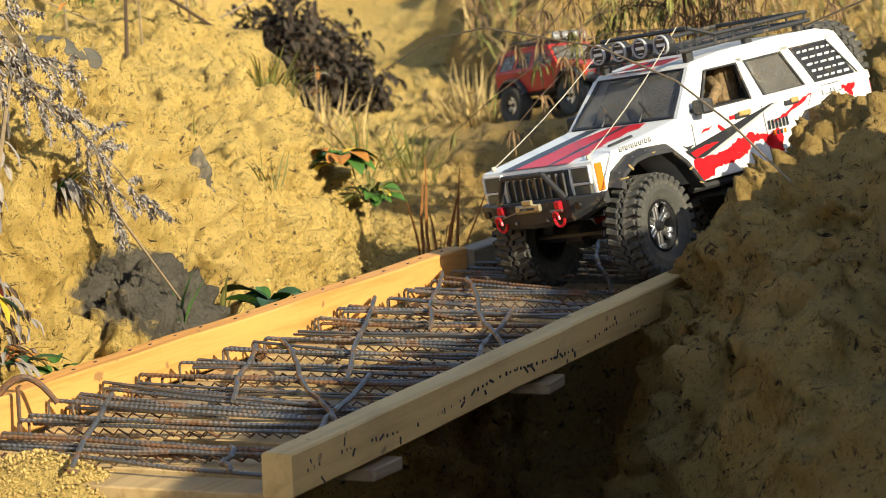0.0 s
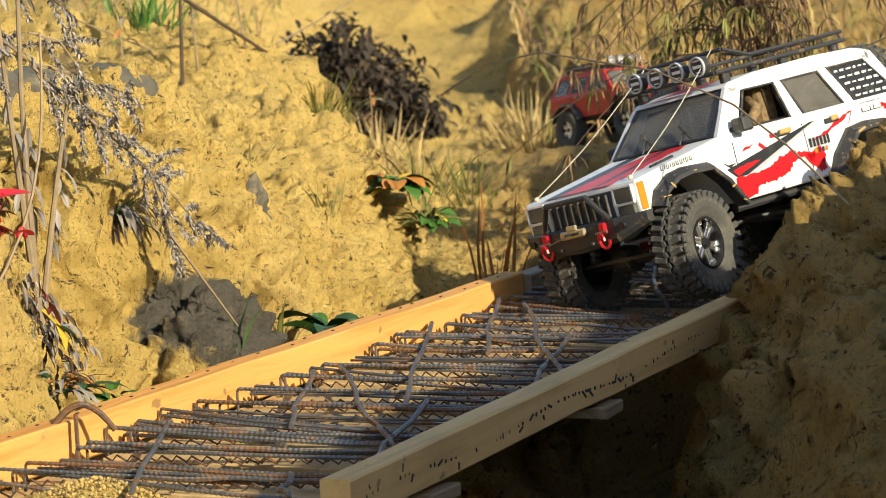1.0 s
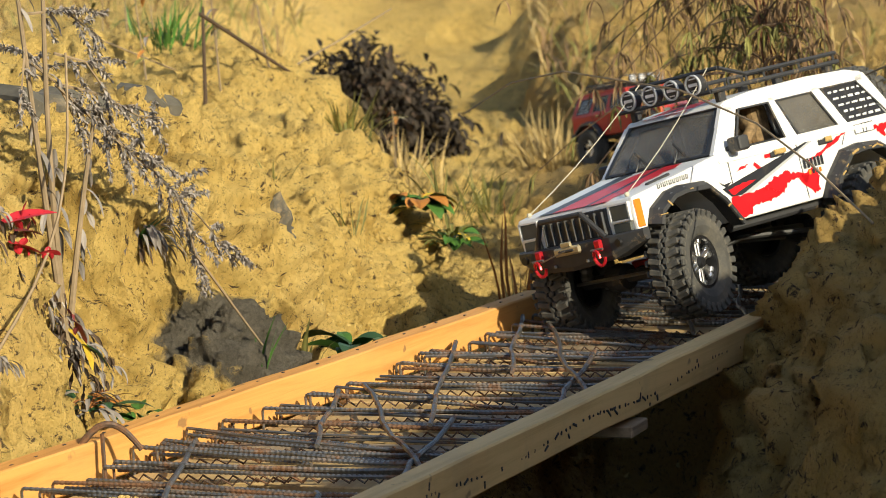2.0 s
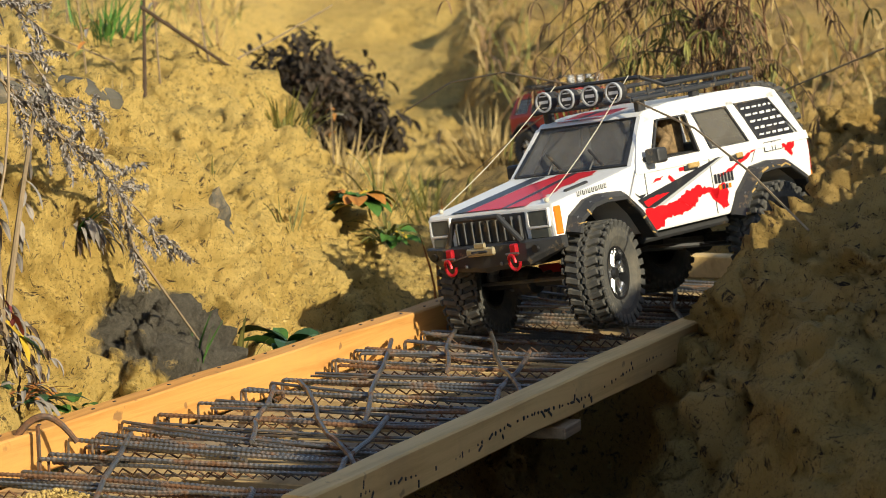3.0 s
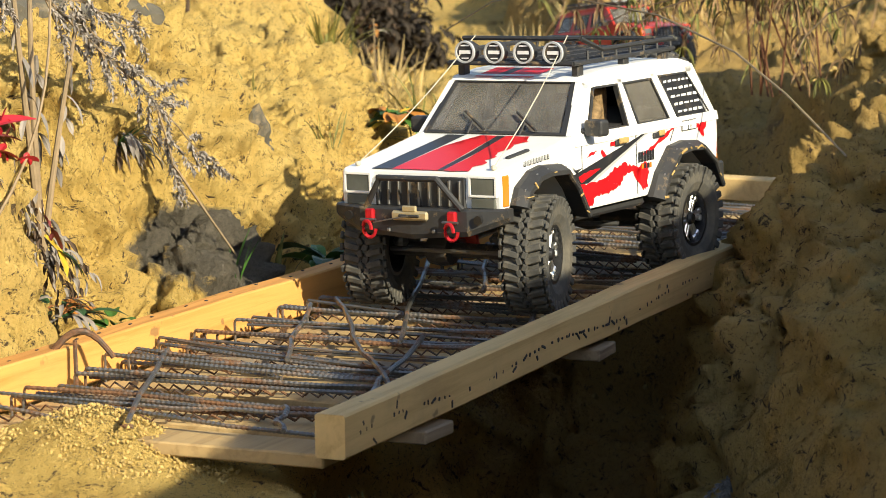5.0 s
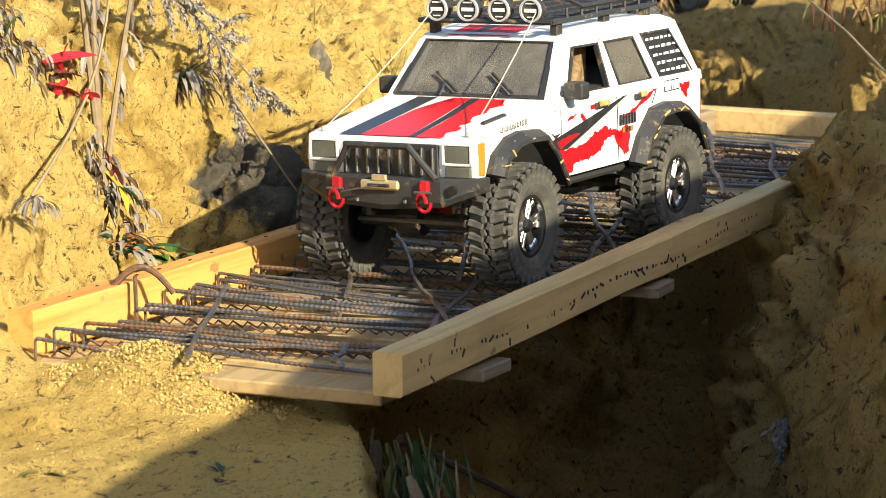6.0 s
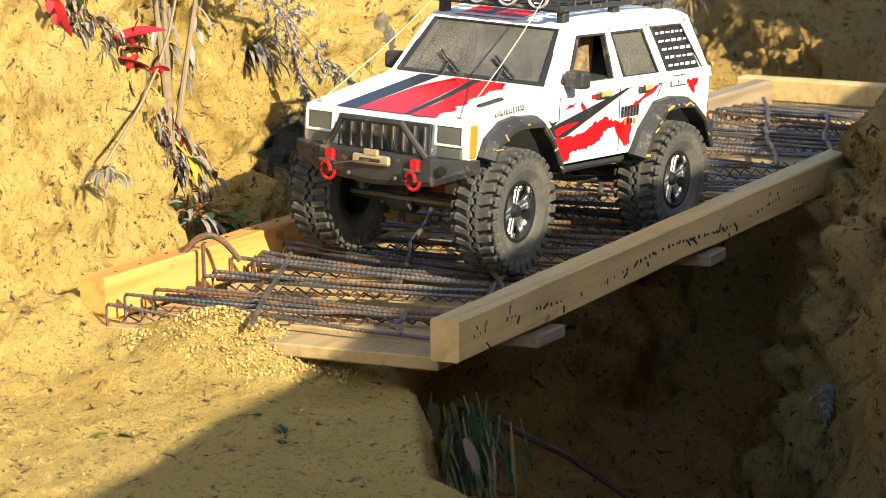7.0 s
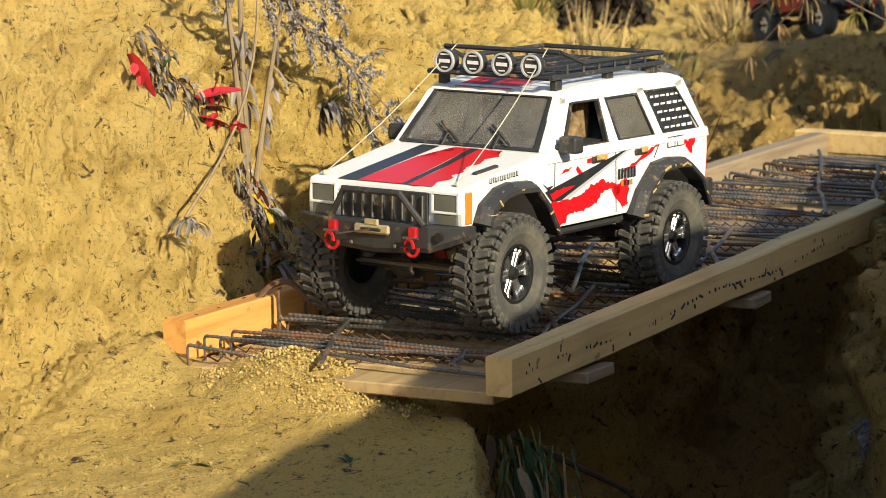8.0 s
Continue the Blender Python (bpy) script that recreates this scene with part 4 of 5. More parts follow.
    for nm, x, y, s in (("fl", 0.1555, 0.0925, 1), ("fr", 0.1555, -0.0925, -1), ("rl", -0.1555, 0.0925, 1), ("rr", -0.1555, -0.0925, -1)):
        wheels[nm] = make_wheel(car, x, y, s)
    sp = part("spare_wheel", moved(make_tyre(0.055, 0.04), pose(-0.276, 0.0, 0.175, 0, 0, 90)), RUBBER, car, "spare mud tyre on the tailgate")
    for k, m in lug_poses(0.055, 0.04, 24):
        o = new("tread_lug", LUG_MESH[k])
        o.parent = sp
        o.matrix_local = pose(-0.276, 0.0, 0.175, 0, 0, 90) @ m
    part("spare_rim", moved(make_rim(1), pose(-0.276, 0.0, 0.175, 0, 0, 90)), DARKRIM, sp)
    part("spare_carrier", box(0.03, 0.03, 0.03, (-0.255, 0, 0.165), 0.003), TRIM, car)
    return car, wheels


def graphics(body, roof):
    # bonnet: black band, broad red band with a torn edge, thin black line
    part("bonnet_stripe", hood_decal([(0.222, -0.057), (0.222, -0.034), (0.084, -0.030), (0.084, -0.052)]), BLACKP, body, "black bonnet stripe")
    part("bonnet_stripe", hood_decal([(0.222, -0.034), (0.222, 0.019), (0.084, 0.008), (0.084, -0.012), (0.098, -0.004), (0.104, -0.020), (0.118, -0.012), (0.130, -0.0285)]), REDP, body, "red bonnet stripe with torn edges")
    part("bonnet_stripe", hood_decal([(0.222, 0.019), (0.222, 0.026), (0.15, 0.024), (0.084, 0.018), (0.084, 0.008), (0.15, 0.015)], 0.0008), BLACKP, body, "thin black bonnet line")
    torn = [(0.222, 0.026), (0.222, 0.055), (0.205, 0.050), (0.192, 0.057), (0.178, 0.049), (0.165, 0.054), (0.150, 0.046), (0.132, 0.052), (0.118, 0.046), (0.104, 0.056), (0.094, 0.044), (0.084, 0.046), (0.084, 0.018), (0.15, 0.024)]
    part("bonnet_stripe", hood_decal(jag(torn, 0.0018, 3, 3)), REDP, body, "red bonnet stripe with torn edges")
    for s in (1,):
        part("bonnet_vent", moved(box(0.034, 0.006, 0.003, bevel=0.0012), pose(0.155, s * 0.072, hood_z(0.155) + 0.001, 0, 9, s * -10)), TRIM, body)
    for y0, y1, m in ((-0.05, -0.028, REDP), (-0.028, -0.016, BLACKP), (-0.016, 0.02, REDP)):
        part("roof_stripe", flat([(0.030, y0, 0.2238), (0.030, y1, 0.2238), (-0.018, y1, 0.2296), (-0.018, y0, 0.2296)]), m, roof)
    # flank: dark wedge with a grey shadow, red splashes, plain bars for lettering
    s = 1
    D = lambda nm, pts, m, lift=0.0007, lab="": part(nm, side_decal(pts, s, lift), m, body, lab)
    D("flank_wedge", [(0.064, 0.117), (0.036, 0.117), (-0.092, 0.1585), (-0.082, 0.160)], GREYP, 0.0006)
    D("flank_wedge", [(0.079, 0.129), (0.066, 0.118), (0.049, 0.1175), (-0.089, 0.1600)], BLACKP, 0.0010, "long black wedge on the flank")
    D("flank_wedge", [(0.0835, 0.138), (0.0725, 0.1295), (0.061, 0.1345), (0.075, 0.1335)], BLACKP, 0.0010)
    D("flank_splash", jag([(0.070, 0.126), (0.063, 0.119), (0.022, 0.130), (0.045, 0.1305)], 0.0008, 1, 4), REDP, 0.0012)
    D("flank_splash", jag([(0.068, 0.117), (0.062, 0.093), (0.040, 0.0935), (0.036, 0.101), (0.022, 0.1045), (0.005, 0.1015), (-0.012, 0.1055), (-0.018, 0.112), (-0.005, 0.1125), (0.008, 0.118), (0.030, 0.1165)], 0.0022, 2, 5), REDP, 0.0008, "red splash painted on the flank")
    D("flank_splash", jag([(0.012, 0.1165), (-0.020, 0.107), (-0.028, 0.1175), (-0.050, 0.1195), (-0.062, 0.111), (-0.068, 0.1215), (-0.045, 0.1255), (-0.030, 0.1315), (-0.012, 0.1275), (-0.002, 0.1235)], 0.0024, 4, 5), REDP, 0.0008)
    D("flank_splash", jag([(-0.050, 0.119), (-0.072, 0.097), (-0.083, 0.1015), (-0.076, 0.110), (-0.086, 0.116), (-0.080, 0.127), (-0.062, 0.123)], 0.0022, 6, 5), REDP, 0.0008)
    D("flank_splash", jag([(-0.070, 0.135), (-0.095, 0.142), (-0.125, 0.1525), (-0.150, 0.158), (-0.118, 0.1455), (-0.09, 0.1365)], 0.0015, 7, 5), REDP, 0.0008)
    D("flank_splash", jag([(-0.196, 0.156), (-0.222, 0.157), (-0.214, 0.140), (-0.205, 0.148)], 0.0025, 8, 5), REDP, 0.0008)
    D("flank_splash", jag([(0.052, 0.1435), (0.036, 0.1455), (0.028, 0.149), (0.042, 0.1485)], 0.0008, 9, 4), REDP, 0.0008)
    D("flank_splash", jag([(0.018, 0.150), (0.008, 0.142), (0.012, 0.139), (0.02, 0.146)], 0.0008, 10, 4), REDP, 0.0008)
    D("badge", [(-0.001, 0.1505), (-0.012, 0.1505), (-0.012, 0.155), (-0.001, 0.155)], REDP, 0.0010)
    # lettering as bars
    x = 0.180
    for k in range(10):
        w = 0.0012 if k in (1, 3, 7) else 0.0040
        zt = 0.1476 + (0.180 - x) * 0.06
        D("print_bar", [(x, zt), (x - 0.0011, zt), (x - 0.0011, zt + 0.0056), (x, zt + 0.0056)], BLACKP, 0.0009)
        if w > 0.002:
            D("print_bar", [(x - w + 0.0009, zt), (x - w, zt), (x - w, zt + 0.0056), (x - w + 0.0009, zt + 0.0056)], BLACKP, 0.0009)
            D("print_bar", [(x, zt), (x - w, zt), (x - w, zt + 0.0010), (x, zt + 0.0010)], BLACKP, 0.0010)
        x -= w + 0.0022
    for k in range(6):
        xx = -0.062 - k * 0.0062
        D("print_bar", [(xx, 0.1275), (xx - 0.0044, 0.1275), (xx - 0.0044, 0.1385), (xx, 0.1385)], BLACKP, 0.0011)
        if 0 < k < 5:
            D("print_bar", [(xx, 0.120), (xx - 0.0044, 0.120), (xx - 0.0044, 0.1255), (xx, 0.1255)], AMBER if k in (1, 4) else BLACKP, 0.0011)
    for x0, w, z0 in ((-0.164, 0.013, 0.1520), (-0.179, 0.004, 0.1520), (-0.185, 0.012, 0.1520)):
        D("print_bar", [(x0 + 0.001, z0 - 0.001), (x0 - w - 0.001, z0 - 0.001), (x0 - w - 0.001, z0 + 0.0105), (x0 + 0.001, z0 + 0.0105)], BLACKP, 0.0010)
        D("print_bar", [(x0, z0), (x0 - w, z0), (x0 - w, z0 + 0.0095), (x0, z0 + 0.0095)], STICKER, 0.0013)


car, wheels = make_car("model_car", "white off-road model car with red and black splash graphics", WHITE)

CAR_PATH = [
    (0, (1.2459, 0.0619, 0.0097, 8.30, 5.46, 154.53)),
    (0.5, (1.2332, 0.0646, 0.0125, 11.77, 5.52, 155.21)),
    (1, (1.2345, 0.0691, 0.0113, 12.46, 5.43, 155.34)),
    (1.5, (1.2140, 0.0804, 0.0129, 12.87, 4.74, 156.05)),
    (2.8, (1.1575, 0.1155, 0.0150, 8.56, 3.50, 159.47)),
    (3, (1.1440, 0.1206, 0.0125, 8.08, 2.82, 160.37)),
    (3.5, (1.0593, 0.1409, 0.0015, 1.84, -0.46, 163.85)),
    (4, (1.0060, 0.1570, 0.0019, 4.71, -1.66, 166.47)),
    (4.5, (0.9049, 0.1566, 0.0016, 0.79, -0.42, 169.61)),
    (5, (0.7858, 0.1484, -0.0000, 1.67, -0.44, 172.30)),
    (6.5, (0.5133, 0.1667, -0.0029, 1.03, -0.45, 174.59)),
    (7, (0.4712, 0.1782, -0.0004, -2.03, -2.56, 173.60)),
    (7.5, (0.4162, 0.1795, -0.0019, -2.25, -2.45, 173.96)),
    (8, (0.3604, 0.1844, 0.0000, -0.47, -1.77, 173.80)),
]


def motions():
    walk(car, [(t, pose(*m)) for t, m in CAR_PATH])
    # wheels roll by the way gone, and the front pair steers
    steer = lambda t: float(np.interp(t, [0, 1.5, 2.8, 4.5, 5.2, 6.0, 8.0], [12, 12, 16, 18, 12, 2, 0]))
    ts = [p[0] for p in CAR_PATH]
    xs, ys = [p[1][0] for p in CAR_PATH], [p[1][1] for p in CAR_PATH]
    way, t, last = 0.0, 0.0, (xs[0], ys[0])
    rows = {k: [] for k in wheels}
    while t < 8.001:
        now = (float(np.interp(t, ts, xs)), float(np.interp(t, ts, ys)))
        way += last[0] - now[0]
        last = now
        for k, w in wheels.items():
            a = math.degrees(way / 0.058)
            rows[k].append((t, Matrix.Translation(w.location) @ pose(0, 0, 0, 0, 0, steer(t) if k[0] == "f" else 0) @ pose(0, 0, 0, 0, a, 0)))
        t += 0.1
    for k, w in wheels.items():
        walk(w, rows[k])


# ---- red model car on the rise behind ----
red_car, _ = make_car("model_car", "red off-road model car with a loaded roof rack", CRIMSON, True)
red_car.matrix_world = pose(2.872, 0.812, 0.008, 0, -9, 236.6) @ Matrix.Scale(0.56, 4)

# ---- plants and crumbs ----
def leaf_mat(name, col, var=0.35, rough=0.6, trans=0.25):
    m, n, l, b = mat(name, rough, 0, 0.3)
    o = n.new("ShaderNodeNewGeometry")
    g = noise_node(n, l, 60, 5, 0.6)
    lo, hi = tuple(v * (1 - var) for v in col), tuple(min(1, v * (1 + var)) for v in col)
    a = ramp(n, l, o.outputs["Random Per Island"], [(0.0, lo), (1.0, hi)]).outputs[0]
    q = ramp(n, l, g.outputs[0], [(0.3, (0.6, 0.6, 0.6)), (0.6, (1, 1, 1))]).outputs[0]
    l.new(mix(n, l, 0.7, a, q, "MULTIPLY"), b.inputs["Base Color"])
    b.inputs["Subsurface Weight"].default_value = 0.0
    return m


DRYGREY = leaf_mat("dry_grey_leaf", (0.30, 0.265, 0.235), 0.4, 0.9)
DRYBROWN = leaf_mat("dry_brown_leaf", (0.24, 0.15, 0.075), 0.5, 0.8)
STALK = leaf_mat("dry_stalk", (0.30, 0.22, 0.13), 0.3, 0.8)
DARKSTALK = leaf_mat("dark_stalk", (0.10, 0.065, 0.04), 0.3, 0.8)
GREEN = leaf_mat("green_leaf", (0.07, 0.17, 0.03), 0.4, 0.5)
DARKGREEN = leaf_mat("dark_green_leaf", (0.035, 0.085, 0.03), 0.4, 0.5)
OLIVE = leaf_mat("olive_leaf", (0.20, 0.19, 0.05), 0.45, 0.6)
YELLOW = leaf_mat("yellow_leaf", (0.62, 0.42, 0.04), 0.25, 0.6)
ORANGE = leaf_mat("orange_leaf", (0.48, 0.20, 0.04), 0.3, 0.6)
REDLEAF = leaf_mat("red_leaf", (0.45, 0.02, 0.03), 0.25, 0.5)
REDBROWN = leaf_mat("purple_leaf", (0.16, 0.03, 0.03), 0.3, 0.6)
STRAW = leaf_mat("straw", (0.45, 0.33, 0.14), 0.35, 0.8)
RUST = leaf_mat("rust_grass", (0.35, 0.14, 0.04), 0.3, 0.8)


def leaf(base, way, length, width, curl=0.3, rng=random, fold=0.25, n=5, twist=0.0):
    """A narrow leaf with a folded midrib that droops along its length."""
    bm = bmesh.new()
    p, d = Vector(base), Vector(way).normalized()
    up = Vector((rng.uniform(-0.4, 0.4), rng.uniform(-0.4, 0.4), 1))
    rows = []
    for i in range(n + 1):
        t = i / n
        s = d.cross(up)
        s = s.normalized() if s.length > 1e-4 else Vector((1, 0, 0))
        s = Matrix.Rotation(twist * t, 3, d) @ s
        u = s.cross(d)
        w = width * (math.sin(math.pi * min(1, 0.12 + t * 0.86)) ** 0.8) * 0.5
        rows.append([bm.verts.new(p - s * w + u * w * fold), bm.verts.new(p), bm.verts.new(p + s * w + u * w * fold)])
        p = p + d * length / n
        d = (d + Vector((rng.uniform(-0.1, 0.1), rng.uniform(-0.1, 0.1), -curl / n * 2))).normalized()
    for a, b in zip(rows, rows[1:]):
        bm.faces.new((a[0], a[1], b[1], b[0]))
        bm.faces.new((a[1], a[2], b[2], b[1]))
    return bm


def fast_join(bms):
    """One bmesh out of many small ones."""
    vs, fs = [], []
    for b in bms:
        b.verts.ensure_lookup_table()
        o = len(vs)
        for i, v in enumerate(b.verts):
            v.index = i
            vs.append(v.co.copy())
        fs += [[v.index + o for v in f.verts] for f in b.faces]
        b.free()
    me = bpy.data.meshes.new("tmp")
    me.from_pydata(vs, [], fs)
    out = bmesh.new()
    out.from_mesh(me)
    bpy.data.meshes.remove(me)
    return out


def curve_pts(a, b, bow, n=8):
    a, b, bow = Vector(a), Vector(b), Vector(bow)
    return [a.lerp(b, t) + bow * math.sin(t * math.pi) for t in [i / n for i in range(n + 1)]]


def ground_at(x, y):
    return float(ground_height(np.array([x]), np.array([y]))[0])


def fluff(out, start, way, length, rng):
    """One drooping spike, set closely with small curled bracts."""
    n = 6
    pts = [start + way * (length * k / n) + Vector((0, 0, -0.22 * length * (k / n) ** 2)) for k in range(n + 1)]
    out.append(tube(pts, 0.0008, 3, 0.6))
    for k in range(int(length / 0.00042)):
        u = rng.uniform(0.08, 1.0) * n
        p = pts[min(n - 1, int(u))].lerp(pts[min(n, int(u) + 1)], u - int(u))
        d = Vector((rng.uniform(-1, 1), rng.uniform(-1, 1), rng.uniform(-1, 1))) + way * 0.5
        out.append(leaf(p, d, rng.uniform(0.004, 0.008), 0.0026, 0.7, rng, n=2))


def mugwort(name, base, stems, label):
    """Dry stalks with drooping side sprays of grey fluffy seed heads."""
    rng = random.Random(int(base[0] * 1000) + 7)
    t = thing(name, label, "plant")
    for top, sprays in stems:
        pts = curve_pts(base, top, (rng.uniform(-0.01, 0.01), 0, 0.0), 8)
        part("stalk", tube(pts, 0.0038, 7, 0.5), STALK, t)
        curled = []
        for i in range(16):
            p = Vector(pts[0]).lerp(Vector(pts[-1]), rng.uniform(0.05, 0.9))
            curled.append(leaf(p, (rng.uniform(-1, 1), rng.uniform(-1, 1), -0.8), rng.uniform(0.015, 0.035), 0.006, 0.9, rng))
        part("withered_leaves", fast_join(curled), DRYGREY, t)
        for way in sprays:
            way = [Vector(p) for p in way]
            sp = [way[0]]
            for a, b in zip(way, way[1:]):
                sp += [a.lerp(b, k / 4) for k in range(1, 5)]
            tw = part("spray", tube(sp, 0.0017, 5, 0.4), STALK, t)
            fl = []
            total = sum((b - a).length for a, b in zip(way, way[1:]))
            for i in range(max(4, int(total / 0.018))):
                k = 0.15 + 0.85 * (i + rng.random()) / max(4, int(total / 0.018))
                q = sp[min(len(sp) - 1, int(k * (len(sp) - 1)))]
                ln = rng.uniform(0.022, 0.055)
                d = Vector((rng.uniform(0.1, 0.9), rng.uniform(-0.5, 0.3), rng.uniform(-1.0, 0.35))).normalized()
                fluff(fl, q, d, ln, rng)
            fluff(fl, sp[-3], (sp[-1] - sp[-3]).normalized(), 0.035, rng)
            tagged(part("seed_head", fast_join(fl), DRYGREY, tw, "grey fluffy seed heads"), kind="stuff")
    return t


zb = 0.07
mugwort("mugwort", (0.372, 0.50, zb), [((0.40, 0.52, 0.46), [((0.395, 0.51, 0.33), (0.47, 0.485, 0.265), (0.535, 0.48, 0.227), (0.61, 0.475, 0.175), (0.685, 0.472, 0.115)),
                                                             ((0.40, 0.51, 0.33), (0.45, 0.49, 0.315), (0.50, 0.48, 0.29), (0.54, 0.48, 0.285)),
                                                             ((0.53, 0.48, 0.23), (0.56, 0.475, 0.205), (0.578, 0.47, 0.16), (0.585, 0.465, 0.12)),
                                                             ((0.395, 0.51, 0.36), (0.42, 0.49, 0.35), (0.45, 0.48, 0.31))]),
                                       ((0.36, 0.53, 0.47), [((0.365, 0.525, 0.37), (0.34, 0.51, 0.36), (0.31, 0.50, 0.31)), ((0.362, 0.525, 0.36), (0.40, 0.51, 0.33), (0.43, 0.50, 0.27)),
                                                             ((0.362, 0.525, 0.40), (0.42, 0.51, 0.40), (0.47, 0.50, 0.37))]),
                                       ((0.45, 0.50, 0.30), [((0.448, 0.50, 0.30), (0.47, 0.49, 0.28), (0.475, 0.48, 0.24))])], "dry grey mugwort with drooping fluffy seed heads on the bank")
tagged(part("dead_weed", tube([Vector(p) for p in ((0.58, 0.466, 0.14), (0.63, 0.452, 0.08), (0.70, 0.435, 0.0))], 0.0016, 5, 0.7), STALK), "broken dry stem leaning on the board", "plant", "dead stems")
mugwort("mugwort", (0.10, 0.60, 0.30), [((0.12, 0.62, 0.56), []), ((0.16, 0.60, 0.55), []), ((0.08, 0.62, 0.54), []), ((0.21, 0.60, 0.50), []), ((0.05, 0.6, 0.5), [])], "clump of dry cut mugwort stalks on the bank top")


def leafy_clump(name, at, leaves, label, category="plant", stems=True):
    """leaves: (material, count, length, width, spread, lift, curl)."""
    rng = random.Random(int(abs(at[0]) * 997 + abs(at[1]) * 313))
    t = thing(name, label, category)
    for m, count, ln, w, spread, lift, curl in leaves:
        for i in range(count):
            a = rng.uniform(0, math.tau)
            b = Vector(at) + Vector((math.cos(a), math.sin(a), 0)) * spread * rng.random() * 0.5
            d = Vector((math.cos(a), math.sin(a), lift * rng.uniform(0.5, 1.5)))
            part("leaf", leaf(b + Vector((0, 0, spread * 0.35 * rng.random())), d, ln * rng.uniform(0.6, 1.2), w * rng.uniform(0.7, 1.2), curl, rng, n=5), m, t)
    return t


def grass_tuft(name, at, m, count, height, spread, label, width=0.004, lean=0.5, seedhead=None, category="grass"):
    rng = random.Random(int(abs(at[0]) * 991 + abs(at[1]) * 317) + count)
    t = thing(name, label, category)
    blades = []
    for i in range(count):
        a = rng.uniform(0, math.tau)
        b = Vector(at) + Vector((math.cos(a), math.sin(a), 0)) * spread * rng.random()
        d = (math.cos(a) * lean * rng.random(), math.sin(a) * lean * rng.random(), 1)
        blades.append(leaf(b, d, height * rng.uniform(0.5, 1.1), width, rng.uniform(0.1, 0.7), rng, n=5))
    if count <= 30:
        for b in blades:
            part("blade", b, m, t)
    else:
        tagged(part("blade", fast_join(blades), m, t), kind="stuff")
    return t


# red dock leaves in the notch of the bank
rl = thing("dock_plant", "wilting dock with crimson leaves in a notch of the bank", "plant")
rng0 = random.Random(4)
def dock_leaf(b, d, ln, w, m, lab):
    """A lobed leaf: a long blade with a few pointed lobes at its base."""
    b, d = Vector(b), Vector(d).normalized()
    s = Vector((d.z, 0, -d.x)).normalized()
    lobes = [leaf(b, d, ln, w, 0.12, rng0, 0.3, 8)]
    for k, o in ((0.22, 1), (0.38, -1), (0.5, 1)):
        lobes.append(leaf(b + d * ln * k, d * 0.7 + s * o, ln * 0.22, w * 0.5, 0.1, rng0, 0.3, 4))
    part("leaf", fast_join(lobes), m, rl, lab)


for b, d, ln, w in (((0.215, 0.465, 0.217), (1, -0.1, 0.12), 0.072, 0.017), ((0.215, 0.46, 0.198), (1, -0.1, -0.25), 0.046, 0.017), ((0.255, 0.455, 0.183), (1, -0.1, -0.05), 0.034, 0.012), ((0.10, 0.47, 0.275), (0.55, -0.1, -0.8), 0.055, 0.018)):
    dock_leaf(b, d, ln, w, REDLEAF, "crimson lobed leaf")
for b, d, ln, w in (((0.225, 0.46, 0.208), (1, -0.1, -0.08), 0.05, 0.011), ((0.30, 0.455, 0.125), (0.4, -0.2, -0.8), 0.04, 0.012)):
    dock_leaf(b, d, ln, w, REDBROWN, "dull purple-red leaf")
part("leaf", leaf((0.30, 0.455, 0.105), (0.5, -0.3, -0.6), 0.05, 0.016, 0.3, rng0, 0.3, 6), YELLOW, rl, "yellow leaf with a green edge")
part("leaf", leaf((0.315, 0.45, 0.09), (0.6, -0.3, -0.4), 0.04, 0.012, 0.3, rng0, 0.3, 6), GREEN, rl)
part("leaf", leaf((0.15, 0.465, 0.25), (0.4, -0.2, 0.9), 0.03, 0.008, 0.6, rng0, 0.3, 5), GREEN, rl)
for i in range(290):
    k = rng0.random()
    b = Vector((0.13, 0.50, 0.29)).lerp(Vector((0.36, 0.46, 0.04)), k) + Vector((rng0.uniform(-0.02, 0.02), rng0.uniform(-0.02, 0.01), rng0.uniform(-0.01, 0.02)))
    part("withered_leaf", leaf(b, (rng0.uniform(-0.5, 1), rng0.uniform(-1, 0.2), rng0.uniform(-1, 0.2)), rng0.uniform(0.010, 0.026), 0.0045, 1.2, rng0, 0.6, 4, rng0.uniform(-4, 4)), DRYGREY if rng0.random() < 0.5 else DARKSTALK, rl)
part("bent_stem", tube(curve_pts((0.145, 0.44, 0.105), (0.40, 0.50, 0.36), (0.03, -0.01, -0.02), 8), 0.0018, 5, 0.7), STALK, rl)
leafy_clump("withered_rosette", (0.135, 0.43, 0.10), [(DRYGREY, 22, 0.022, 0.005, 0.02, -0.3, 1.2)], "small withered rosette clinging to the sand")
leafy_clump("withered_rosette", (0.60, 0.545, 0.145), [(DRYGREY, 90, 0.034, 0.0055, 0.07, 0.0, 1.3), (DARKSTALK, 40, 0.032, 0.005, 0.06, 0.0, 1.3), (GREEN, 5, 0.05, 0.012, 0.01, 1.0, 0.2)], "withered rosette with a few green leaves on the bank")
leafy_clump("plantain", (0.33, 0.455, 0.02), [(DARKGREEN, 9, 0.04, 0.014, 0.05, 0.4, 0.5), (ORANGE, 3, 0.035, 0.016, 0.03, 0.6, 0.3), (RUST, 10, 0.035, 0.004, 0.03, 0.5, 0.6), (DRYGREY, 30, 0.035, 0.006, 0.06, 0.1, 1.0)], "low green and orange weeds at the bank's foot")
